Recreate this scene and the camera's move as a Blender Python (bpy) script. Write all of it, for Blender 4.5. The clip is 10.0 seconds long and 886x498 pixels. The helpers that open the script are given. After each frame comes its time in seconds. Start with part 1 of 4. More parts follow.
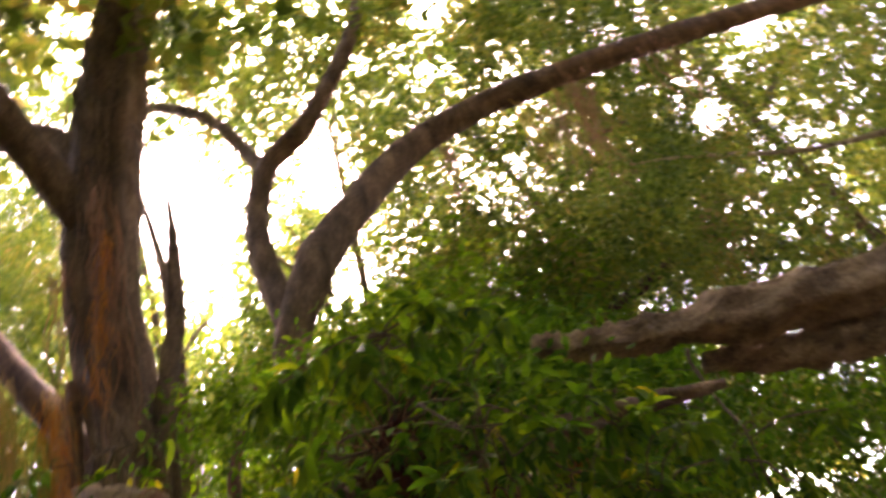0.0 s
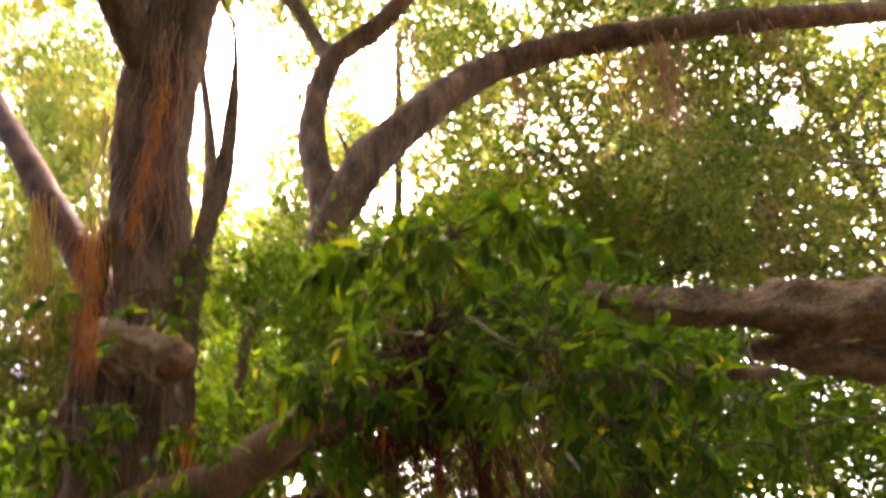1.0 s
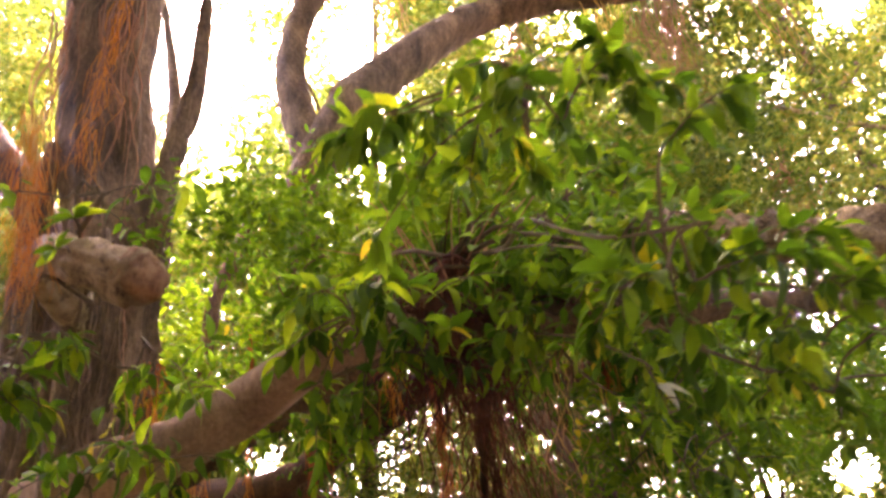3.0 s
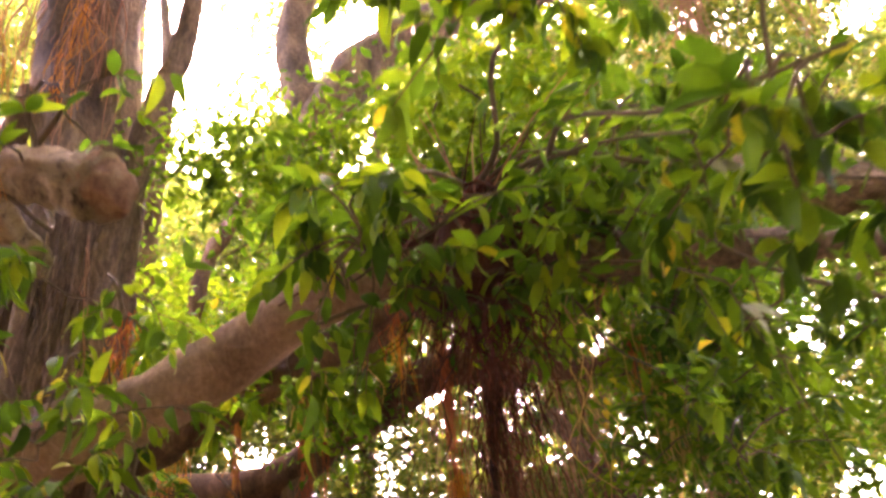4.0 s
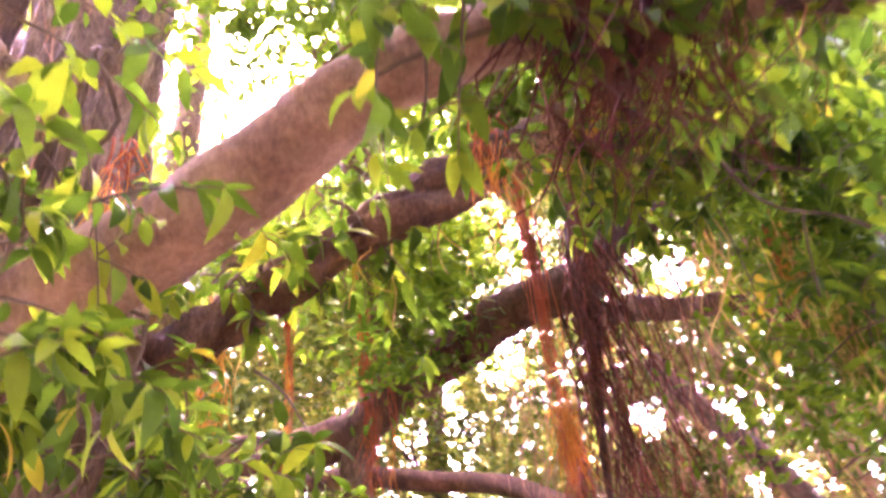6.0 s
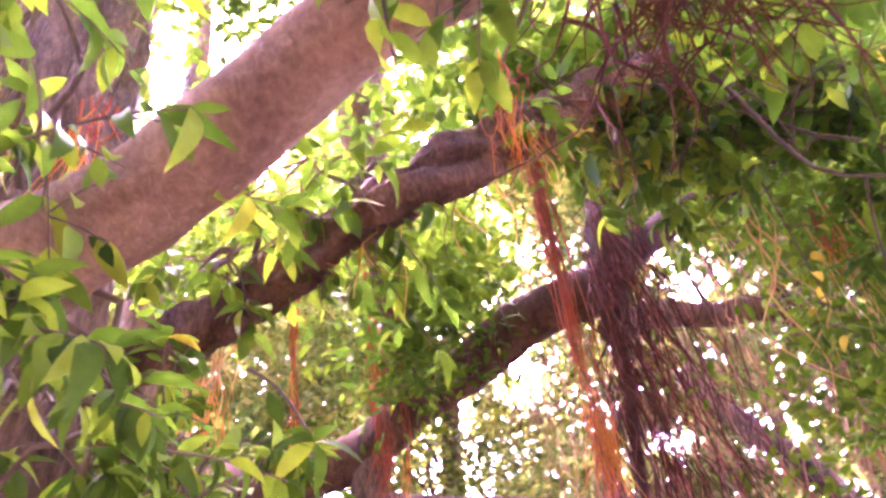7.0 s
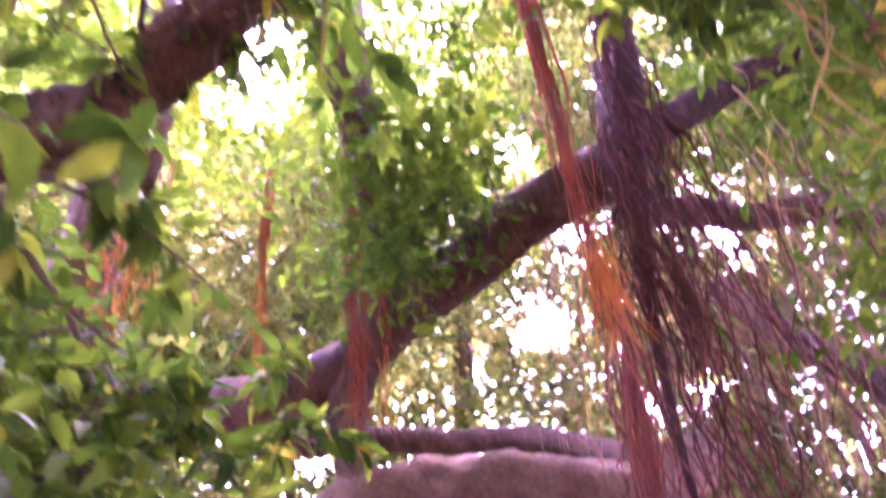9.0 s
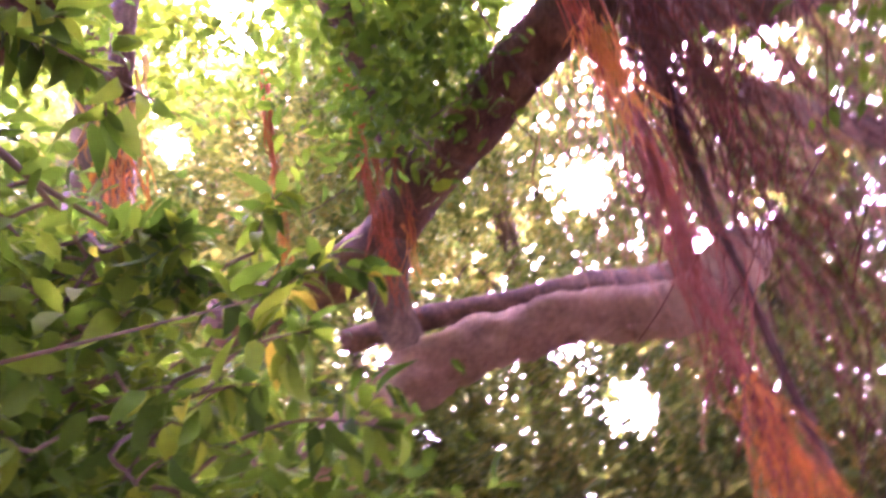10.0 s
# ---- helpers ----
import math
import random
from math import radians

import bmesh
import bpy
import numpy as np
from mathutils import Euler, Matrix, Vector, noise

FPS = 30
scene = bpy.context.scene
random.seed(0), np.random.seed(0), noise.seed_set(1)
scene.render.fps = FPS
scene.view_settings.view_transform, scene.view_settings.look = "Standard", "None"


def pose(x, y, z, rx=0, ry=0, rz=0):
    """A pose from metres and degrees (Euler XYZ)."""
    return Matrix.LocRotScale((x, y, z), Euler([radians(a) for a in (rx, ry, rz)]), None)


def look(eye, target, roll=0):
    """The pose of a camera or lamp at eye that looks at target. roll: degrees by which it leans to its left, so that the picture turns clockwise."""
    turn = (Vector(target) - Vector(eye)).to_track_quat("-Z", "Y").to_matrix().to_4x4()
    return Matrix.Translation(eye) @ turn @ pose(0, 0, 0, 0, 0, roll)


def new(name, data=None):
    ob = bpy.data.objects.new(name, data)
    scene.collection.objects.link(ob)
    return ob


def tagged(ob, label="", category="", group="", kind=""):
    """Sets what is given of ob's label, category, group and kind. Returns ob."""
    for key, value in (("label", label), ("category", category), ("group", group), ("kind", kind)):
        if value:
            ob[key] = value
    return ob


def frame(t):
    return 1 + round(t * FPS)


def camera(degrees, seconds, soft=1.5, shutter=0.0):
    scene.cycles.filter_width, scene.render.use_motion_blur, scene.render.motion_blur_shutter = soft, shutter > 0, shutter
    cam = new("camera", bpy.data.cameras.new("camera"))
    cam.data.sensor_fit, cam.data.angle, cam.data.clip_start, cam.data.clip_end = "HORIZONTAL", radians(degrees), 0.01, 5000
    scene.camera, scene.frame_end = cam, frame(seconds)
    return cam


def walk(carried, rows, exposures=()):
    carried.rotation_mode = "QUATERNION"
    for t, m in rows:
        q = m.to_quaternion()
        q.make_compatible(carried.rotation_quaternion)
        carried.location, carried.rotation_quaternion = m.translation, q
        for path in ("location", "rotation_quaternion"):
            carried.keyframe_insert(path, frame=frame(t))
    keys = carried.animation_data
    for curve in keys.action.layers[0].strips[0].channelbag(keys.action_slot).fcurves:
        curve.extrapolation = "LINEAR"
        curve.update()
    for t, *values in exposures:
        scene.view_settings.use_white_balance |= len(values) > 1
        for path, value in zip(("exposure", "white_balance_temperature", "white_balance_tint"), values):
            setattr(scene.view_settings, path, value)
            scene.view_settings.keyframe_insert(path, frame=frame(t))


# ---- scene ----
cam = camera(62.9, 10.0, soft=2.8, shutter=0.8)
PATH = [
    (0, (0.087, 0.18, 1.512), (0.065, 1.816, 2.663), -21.7),
    (0.5, (-0.041, 0.223, 1.546), (-0.177, 1.876, 2.664), -12.1),
    (1, (-0.195, 0.355, 1.543), (-0.308, 2.067, 2.571), -6.7),
    (1.5, (-0.311, 0.509, 1.575), (-0.409, 2.25, 2.555), -5.8),
    (2, (-0.366, 0.672, 1.567), (-0.446, 2.397, 2.575), -6.4),
    (3.5, (-0.674, 1.354, 1.603), (-0.651, 3.08, 2.613), -7.8),
    (4, (-0.705, 1.629, 1.533), (-0.693, 3.324, 2.594), -7.1),
    (4.5, (-0.74, 1.871, 1.537), (-0.764, 3.575, 2.584), -6.3),
    (5, (-0.801, 2.186, 1.44), (-0.865, 3.845, 2.555), -5.8),
    (5.5, (-0.946, 2.437, 1.433), (-0.983, 4.103, 2.539), -7.3),
    (6, (-0.954, 2.647, 1.386), (-1.077, 4.291, 2.518), -6.9),
    (6.2, (-0.999, 2.749, 1.361), (-1.114, 4.37, 2.527), -8.1),
    (7.3, (-1.02, 3.061, 1.428), (-1.175, 4.627, 2.661), -7.1),
    (7.5, (-1.009, 3.132, 1.414), (-1.172, 4.674, 2.677), -5.8),
    (8, (-0.952, 3.281, 1.335), (-1.163, 4.782, 2.64), -4.8),
    (8.5, (-0.918, 3.562, 1.262), (-1.159, 5.065, 2.559), -5.0),
    (9, (-0.946, 3.834, 1.247), (-1.174, 5.395, 2.477), -6.6),
    (9.5, (-0.927, 4.02, 1.167), (-1.196, 5.654, 2.287), -8.7),
    (10, (-0.918, 4.107, 1.098), (-1.338, 5.754, 2.152), -14.5),
]
EXPOSURE = [(0.0, 4.75, 7600, 42), (1.5, 5.6, 7700, 49), (3.5, 6.3, 7700, 57), (4.5, 6.9, 7800, 66), (5.5, 7.8, 7100, 86), (7.5, 8.05, 5900, 111), (9.0, 7.58, 5650, 122), (10.0, 7.58, 5900, 114)]
walk(cam, [(t, look(eye, target, roll)) for t, eye, target, roll in PATH], EXPOSURE)

# ---- light ----
SUN_EL, SUN_AZ = radians(60), radians(-8)
world = bpy.data.worlds.new("sky")
scene.world = world
world.use_nodes = True
wt = world.node_tree
sky = wt.nodes.new("ShaderNodeTexSky")
sky.sky_type, sky.sun_disc = "NISHITA", False
sky.sun_elevation, sky.sun_rotation = SUN_EL, SUN_AZ
sky.air_density, sky.dust_density, sky.ozone_density = 1.0, 4.0, 0.6
wt.links.new(sky.outputs[0], wt.nodes["Background"].inputs[0])
wt.nodes["Background"].inputs[1].default_value = 0.15

sun = new("sun", bpy.data.lights.new("sun", "SUN"))
sun.data.energy, sun.data.angle, sun.data.color = 0.6, radians(11.0), (1.0, 0.94, 0.83)
sun.matrix_world = look((0, 0, 0), (-math.sin(SUN_AZ) * math.cos(SUN_EL), -math.cos(SUN_AZ) * math.cos(SUN_EL), -math.sin(SUN_EL)))


# ---- materials ----
def node_material(name):
    m = bpy.data.materials.new(name)
    m.use_nodes = True
    nt = m.node_tree
    nt.nodes.clear()
    out = nt.nodes.new("ShaderNodeOutputMaterial")
    return m, nt, out


def add(nt, kind, **inputs):
    n = nt.nodes.new(kind)
    for k, v in inputs.items():
        n.inputs[k.replace("_", " ")].default_value = v
    return n


def ramp(nt, source, stops):
    n = nt.nodes.new("ShaderNodeValToRGB")
    el = n.color_ramp.elements
    while len(el) < len(stops):
        el.new(0.5)
    for e, (p, c) in zip(el, stops):
        e.position, e.color = p, (*c, 1)
    nt.links.new(source, n.inputs[0])
    return n


def leaf_material(name, stops, glow, per_island=False, share=0.52, rough=0.48):
    """Green leaf: glossy skin over a body that lets light through."""
    m, nt, out = node_material(name)
    coord = nt.nodes.new("ShaderNodeTexCoord")
    if per_island:
        patch = add(nt, "ShaderNodeTexNoise", Scale=1.1, Detail=2.0)
        nt.links.new(coord.outputs["Object"], patch.inputs["Vector"])
        spread = nt.nodes.new("ShaderNodeMapRange")
        spread.inputs["From Min"].default_value, spread.inputs["From Max"].default_value = 0.3, 0.7
        nt.links.new(patch.outputs["Fac"], spread.inputs["Value"])
        both = nt.nodes.new("ShaderNodeMix")
        both.inputs[0].default_value = 0.5
        nt.links.new(nt.nodes.new("ShaderNodeNewGeometry").outputs["Random Per Island"], both.inputs[2])
        nt.links.new(spread.outputs[0], both.inputs[3])
        rnd = both.outputs[0]
    else:
        rnd = nt.nodes.new("ShaderNodeObjectInfo").outputs["Random"]
    col = ramp(nt, rnd, stops)
    blot = add(nt, "ShaderNodeTexNoise", Scale=30.0, Detail=3.0)
    nt.links.new(coord.outputs["Object"], blot.inputs["Vector"])
    tone = nt.nodes.new("ShaderNodeMapRange")
    tone.inputs["To Min"].default_value, tone.inputs["To Max"].default_value = 0.7, 1.25
    nt.links.new(blot.outputs["Fac"], tone.inputs["Value"])
    mul = nt.nodes.new("ShaderNodeVectorMath")
    mul.operation = "SCALE"
    nt.links.new(col.outputs[0], mul.inputs[0])
    nt.links.new(tone.outputs[0], mul.inputs["Scale"])
    body = add(nt, "ShaderNodeBsdfPrincipled", Roughness=rough)
    body.inputs["Specular IOR Level"].default_value = 0.09
    nt.links.new(mul.outputs[0], body.inputs["Base Color"])
    bump = add(nt, "ShaderNodeBump", Strength=0.25, Distance=0.002)
    nt.links.new(blot.outputs["Fac"], bump.inputs["Height"])
    nt.links.new(bump.outputs[0], body.inputs["Normal"])
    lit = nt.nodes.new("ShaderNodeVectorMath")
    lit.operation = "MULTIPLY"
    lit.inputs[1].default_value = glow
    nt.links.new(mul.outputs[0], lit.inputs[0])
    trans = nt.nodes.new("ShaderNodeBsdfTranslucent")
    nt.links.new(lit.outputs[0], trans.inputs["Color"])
    mix = nt.nodes.new("ShaderNodeMixShader")
    mix.inputs[0].default_value = share
    nt.links.new(body.outputs[0], mix.inputs[1])
    nt.links.new(trans.outputs[0], mix.inputs[2])
    nt.links.new(mix.outputs[0], out.inputs[0])
    return m


def bark_material(name, stops, scale=6.0, rough=0.85, bump_m=0.02, stretch=(1, 1, 0.35), plates=0.06, fibre=0.0):
    """Bark or root skin: blotches, grain and cracks."""
    m, nt, out = node_material(name)
    coord = nt.nodes.new("ShaderNodeTexCoord")
    mapping = nt.nodes.new("ShaderNodeMapping")
    mapping.inputs["Scale"].default_value = stretch
    nt.links.new(coord.outputs["Object"], mapping.inputs["Vector"])
    big = add(nt, "ShaderNodeTexNoise", Scale=scale, Detail=5.0, Roughness=0.65)
    fine = add(nt, "ShaderNodeTexNoise", Scale=scale * 9, Detail=4.0, Roughness=0.7)
    crack = nt.nodes.new("ShaderNodeTexVoronoi")
    crack.feature = "DISTANCE_TO_EDGE"
    crack.inputs["Scale"].default_value = scale * 3.2
    for n in (big, fine, crack):
        nt.links.new(mapping.outputs[0], n.inputs["Vector"])
    mixf = nt.nodes.new("ShaderNodeMix")
    mixf.inputs[0].default_value = 0.4
    nt.links.new(big.outputs["Fac"], mixf.inputs[2])
    nt.links.new(fine.outputs["Fac"], mixf.inputs[3])
    col = ramp(nt, mixf.outputs[0], stops)
    edge = nt.nodes.new("ShaderNodeMapRange")
    edge.inputs["From Max"].default_value = 0.08
    nt.links.new(crack.outputs["Distance"], edge.inputs["Value"])
    height = nt.nodes.new("ShaderNodeMath")
    height.operation = "MULTIPLY_ADD"
    height.inputs[1].default_value = plates
    nt.links.new(edge.outputs[0], height.inputs[0])
    nt.links.new(mixf.outputs[0], height.inputs[2])
    bump = add(nt, "ShaderNodeBump", Strength=0.9, Distance=bump_m)
    nt.links.new(height.outputs[0], bump.inputs["Height"])
    body = add(nt, "ShaderNodeBsdfPrincipled", Roughness=rough)
    body.inputs["Specular IOR Level"].default_value = 0.25
    nt.links.new(col.outputs[0], body.inputs["Base Color"])
    nt.links.new(bump.outputs[0], body.inputs["Normal"])
    if not fibre:
        nt.links.new(body.outputs[0], out.inputs[0])
        return m
    through_light = nt.nodes.new("ShaderNodeBsdfTranslucent")
    nt.links.new(col.outputs[0], through_light.inputs["Color"])
    mix = nt.nodes.new("ShaderNodeMixShader")
    mix.inputs[0].default_value = fibre
    nt.links.new(body.outputs[0], mix.inputs[1])
    nt.links.new(through_light.outputs[0], mix.inputs[2])
    nt.links.new(mix.outputs[0], out.inputs[0])
    return m


GREENS = [(0.0, (0.020, 0.060, 0.006)), (0.45, (0.052, 0.120, 0.008)), (0.8, (0.108, 0.190, 0.010)), (0.985, (0.185, 0.250, 0.012)), (1.0, (0.40, 0.30, 0.02))]
OLIVES = [(0.0, (0.028, 0.052, 0.012)), (0.35, (0.052, 0.092, 0.018)), (0.6, (0.105, 0.132, 0.024)), (0.8, (0.165, 0.155, 0.034)), (1.0, (0.21, 0.13, 0.055))]
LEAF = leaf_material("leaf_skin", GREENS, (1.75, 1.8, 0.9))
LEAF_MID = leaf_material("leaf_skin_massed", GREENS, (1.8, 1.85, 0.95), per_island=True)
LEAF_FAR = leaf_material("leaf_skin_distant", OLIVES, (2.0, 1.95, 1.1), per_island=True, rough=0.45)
LEAF_YELLOW = leaf_material("leaf_skin_yellow", [(0.0, (0.5, 0.34, 0.02)), (1.0, (0.42, 0.40, 0.03))], (1.5, 1.4, 1.0))
LEAF_PALE = leaf_material("leaf_skin_pale", [(0.0, (0.34, 0.37, 0.24)), (1.0, (0.44, 0.46, 0.33))], (1.2, 1.2, 1.0))
BARK = bark_material("bark_brown", [(0.36, (0.032, 0.019, 0.009)), (0.5, (0.110, 0.069, 0.033)), (0.65, (0.270, 0.175, 0.090))], bump_m=0.04)
BARK_PALE = bark_material("bark_pale", [(0.34, (0.110, 0.064, 0.032)), (0.5, (0.225, 0.138, 0.070)), (0.66, (0.350, 0.228, 0.124))], scale=5.0, bump_m=0.02, stretch=(1, 1, 0.7))
BARK_DARK = bark_material("bark_dark", [(0.36, (0.030, 0.014, 0.006)), (0.5, (0.092, 0.046, 0.018)), (0.66, (0.200, 0.109, 0.046))], scale=8.0)
# blackish brown bark for the stem and fork behind the hanging roots
BARK_BLACKISH = bark_material("bark_blackish", [(0.36, (0.014, 0.005, 0.002)), (0.5, (0.046, 0.019, 0.007)), (0.66, (0.110, 0.049, 0.018))], scale=9.0)
CUT_WOOD = bark_material("cut_wood", [(0.36, (0.090, 0.042, 0.019)), (0.48, (0.270, 0.145, 0.066)), (0.66, (0.400, 0.265, 0.130))], scale=20.0, bump_m=0.03, stretch=(1, 1, 1))
STUB_BARK = bark_material("bark_stub", [(0.38, (0.060, 0.036, 0.018)), (0.47, (0.260, 0.180, 0.085)), (0.66, (0.420, 0.320, 0.160))], scale=16.0, bump_m=0.03, stretch=(1, 1, 1))
ROOT_DARK = bark_material("root_dark", [(0.3, (0.028, 0.008, 0.003)), (0.55, (0.085, 0.023, 0.007)), (0.75, (0.180, 0.059, 0.019))], scale=18.0, bump_m=0.004)
ROOT_RED = bark_material("root_red", [(0.3, (0.090, 0.024, 0.011)), (0.55, (0.200, 0.052, 0.022)), (0.75, (0.320, 0.104, 0.042))], scale=18.0, bump_m=0.003)
ROOT_RUST = bark_material("root_rust", [(0.3, (0.200, 0.042, 0.012)), (0.55, (0.400, 0.097, 0.026)), (0.75, (0.560, 0.186, 0.052))], scale=18.0, bump_m=0.003, fibre=0.35)
ROOT_TIP = bark_material("root_tip_orange", [(0.3, (0.440, 0.135, 0.016)), (0.6, (0.700, 0.280, 0.030))], scale=24.0, bump_m=0.002, fibre=0.5)
ROOT_DRY = bark_material("root_dry_tan", [(0.3, (0.360, 0.190, 0.045)), (0.6, (0.640, 0.400, 0.120))], scale=20.0, bump_m=0.003, fibre=0.5)
ROOT_BROWN = bark_material("root_brown", [(0.3, (0.150, 0.064, 0.028)), (0.55, (0.310, 0.148, 0.069)), (0.75, (0.480, 0.264, 0.135))], scale=18.0, bump_m=0.003)
TWIG = bark_material("twig_skin", [(0.3, (0.045, 0.030, 0.014)), (0.6, (0.115, 0.082, 0.038))], scale=30.0, bump_m=0.002)
BARK_ROUGH = bark_material("bark_rough", [(0.36, (0.050, 0.029, 0.013)), (0.5, (0.220, 0.142, 0.066)), (0.64, (0.480, 0.335, 0.165))], scale=9.0, bump_m=0.05, stretch=(0.6, 1, 1), plates=0.2)
SOIL = bark_material("leaf_litter_soil", [(0.3, (0.070, 0.048, 0.030)), (0.5, (0.170, 0.120, 0.075)), (0.7, (0.300, 0.215, 0.130))], scale=2.0, bump_m=0.03, stretch=(1, 1, 1))


# ---- shapes ----
def part(name, bm, material, parent=None, label="", smooth=True):
    """Links a bmesh as one mesh object under a thing."""
    me = bpy.data.meshes.new(name)
    bm.to_mesh(me)
    bm.free()
    me.materials.append(material)
    if smooth:
        me.polygons.foreach_set("use_smooth", [True] * len(me.polygons))
    ob = new(name, me)
    ob.parent = parent
    if parent is not None:
        ob.matrix_parent_inverse = parent.matrix_basis.inverted()
    return tagged(ob, label=label)


def thing(name, at, label, category, group="", kind=""):
    ob = new(name)
    ob.empty_display_size = 0.1
    ob.matrix_basis = Matrix.Translation(at)
    return tagged(ob, label=label, category=category, group=group, kind=kind)


def spline(points, step=0.06):
    """Points along a smooth curve through the given ones, with the share of the way at each."""
    P = [Vector(p) for p in points]
    P = [P[0] * 2 - P[1], *P, P[-1] * 2 - P[-2]]
    out = []
    for i in range(1, len(P) - 2):
        a, b, c, d = P[i - 1:i + 3]
        n = max(2, int((c - b).length / step))
        for k in range(n):
            u = k / n
            out.append(0.5 * (2 * b + (c - a) * u + (2 * a - 5 * b + 4 * c - d) * u * u + (3 * b - a - 3 * c + d) * u ** 3))
    out.append(P[-2])
    return out


def tube(bm, points, r0, r1, sides=12, rough=0.12, ribs=0.08, seed=0.0, step=0.06, smooth=True, flare=0.0, radii=None):
    """Adds a tapered, lumpy, ribbed limb along the points."""
    path = spline(points, step) if smooth else [Vector(p) for p in points]
    n = len(path)
    side = None
    rings = []
    for i, p in enumerate(path):
        ahead = (path[min(i + 1, n - 1)] - path[max(i - 1, 0)]).normalized()
        if side is None:
            side = ahead.orthogonal().normalized()
        side = (side - ahead * side.dot(ahead)).normalized()
        up = ahead.cross(side)
        u = i / (n - 1)
        r = r0 + (r1 - r0) * u + flare * (1 - u) ** 4
        if radii:
            k = u * (len(radii) - 1)
            j = min(int(k), len(radii) - 2)
            r = radii[j] + (radii[j + 1] - radii[j]) * (k - j)
        ring = []
        for s in range(sides):
            a = 2 * math.pi * s / sides
            rr = r
            if rough or ribs:
                q = p * (0.35 / max(r, 0.02)) + Vector((math.cos(a), math.sin(a), seed * 3.1)) * 0.9
                rr *= 1 + rough * noise.noise(q) + rough * 0.55 * noise.noise(q * 2.7 + Vector((0, 0, 7))) + rough * 0.3 * noise.noise(q * 7.1) + ribs * noise.noise(Vector((math.cos(a) * 2.3, math.sin(a) * 2.3, seed + u * 1.2)))
            ring.append(bm.verts.new(p + (side * math.cos(a) + up * math.sin(a)) * rr))
        rings.append(ring)
    for A, B in zip(rings, rings[1:]):
        for s in range(sides):
            bm.faces.new((A[s], A[(s + 1) % sides], B[(s + 1) % sides], B[s]))
    bm.faces.new(rings[0][::-1])
    bm.faces.new(rings[-1])


def limb(name, parent, points, r0, r1, material=BARK, label="", sides=16, seed=0.0, **kw):
    bm = bmesh.new()
    tube(bm, points, r0, r1, sides=sides, seed=seed, **kw)
    return part(name, bm, material, parent, label)


def hanging(rng, top, length, sway=0.02, bends=4, lean=(0, 0)):
    """Points of one root that hangs from top."""
    pts = [Vector(top)]
    for k in range(1, bends + 1):
        u = k / bends
        pts.append(Vector((top[0] + lean[0] * u + rng.gauss(0, sway) * (0.4 + u), top[1] + lean[1] * u + rng.gauss(0, sway) * (0.4 + u), top[2] - length * u)))
    return pts


def leaf_shape(length, width, droop, fold, curl, rows=5):
    """A pointed oval leaf with a folded midrib, its stalk at the origin, lying along +x."""
    bm = bmesh.new()
    spans = []
    for i in range(rows + 1):
        u = i / rows
        w = width * 0.5 * math.sin(math.pi * min(1, u ** 0.8)) ** 0.75 if 0 < u < 1 else 0.0
        x = length * u
        z = -droop * length * u * u + curl * length * math.sin(u * math.pi) * 0.2
        if w:
            spans.append([bm.verts.new((x, s * w, z + abs(s) * fold * w)) for s in (-1, 0, 1)])
        else:
            spans.append([bm.verts.new((x, 0, z))])
    for a, b in zip(spans, spans[1:]):
        if len(a) == 1:
            bm.faces.new((a[0], b[1], b[0])), bm.faces.new((a[0], b[2], b[1]))
        elif len(b) == 1:
            bm.faces.new((a[0], a[1], b[0])), bm.faces.new((a[1], a[2], b[0]))
        else:
            bm.faces.new((a[0], a[1], b[1], b[0])), bm.faces.new((a[1], a[2], b[2], b[1]))
    me = bpy.data.meshes.new("leaf")
    bm.to_mesh(me)
    bm.free()
    me.polygons.foreach_set("use_smooth", [True] * len(me.polygons))
    return me


LEAF_MESHES = []
for length, width, droop, fold, curl in ((0.11, 0.042, 0.25, 0.25, 0.3), (0.10, 0.040, 0.5, 0.15, 0.1), (0.088, 0.039, 0.15, 0.35, 0.5), (0.12, 0.043, 0.6, 0.2, 0.2), (0.075, 0.033, 0.25, 0.3, -0.4)):
    me = leaf_shape(length, width, droop, fold, curl)
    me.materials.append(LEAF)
    LEAF_MESHES.append(me)
PALE_LEAF = leaf_shape(0.11, 0.04, 0.5, 0.2, 0.2)
PALE_LEAF.materials.append(LEAF_PALE)
YELLOW_LEAF = leaf_shape(0.085, 0.045, 0.4, 0.2, 0.3)
YELLOW_LEAF.materials.append(LEAF_YELLOW)


def put_leaf(parent, at, out, rng, size=1.0, mesh=None):
    """One leaf object under a branch, stalk at `at`, pointing along out."""
    me = mesh or rng.choice(LEAF_MESHES)
    ob = new("leaf", me)
    x = out.normalized()
    z = Vector((rng.gauss(0, 0.35), rng.gauss(0, 0.35), 1))
    z = (z - x * z.dot(x))
    z = z.normalized() if z.length > 1e-3 else x.orthogonal().normalized()
    y = z.cross(x)
    m = Matrix((x, y, z)).transposed().to_4x4()
    m.translation = at
    ob.parent = parent
    ob.matrix_basis = parent.matrix_basis.inverted() @ m @ Matrix.Scale(size * rng.uniform(0.75, 1.15), 4)
    return ob


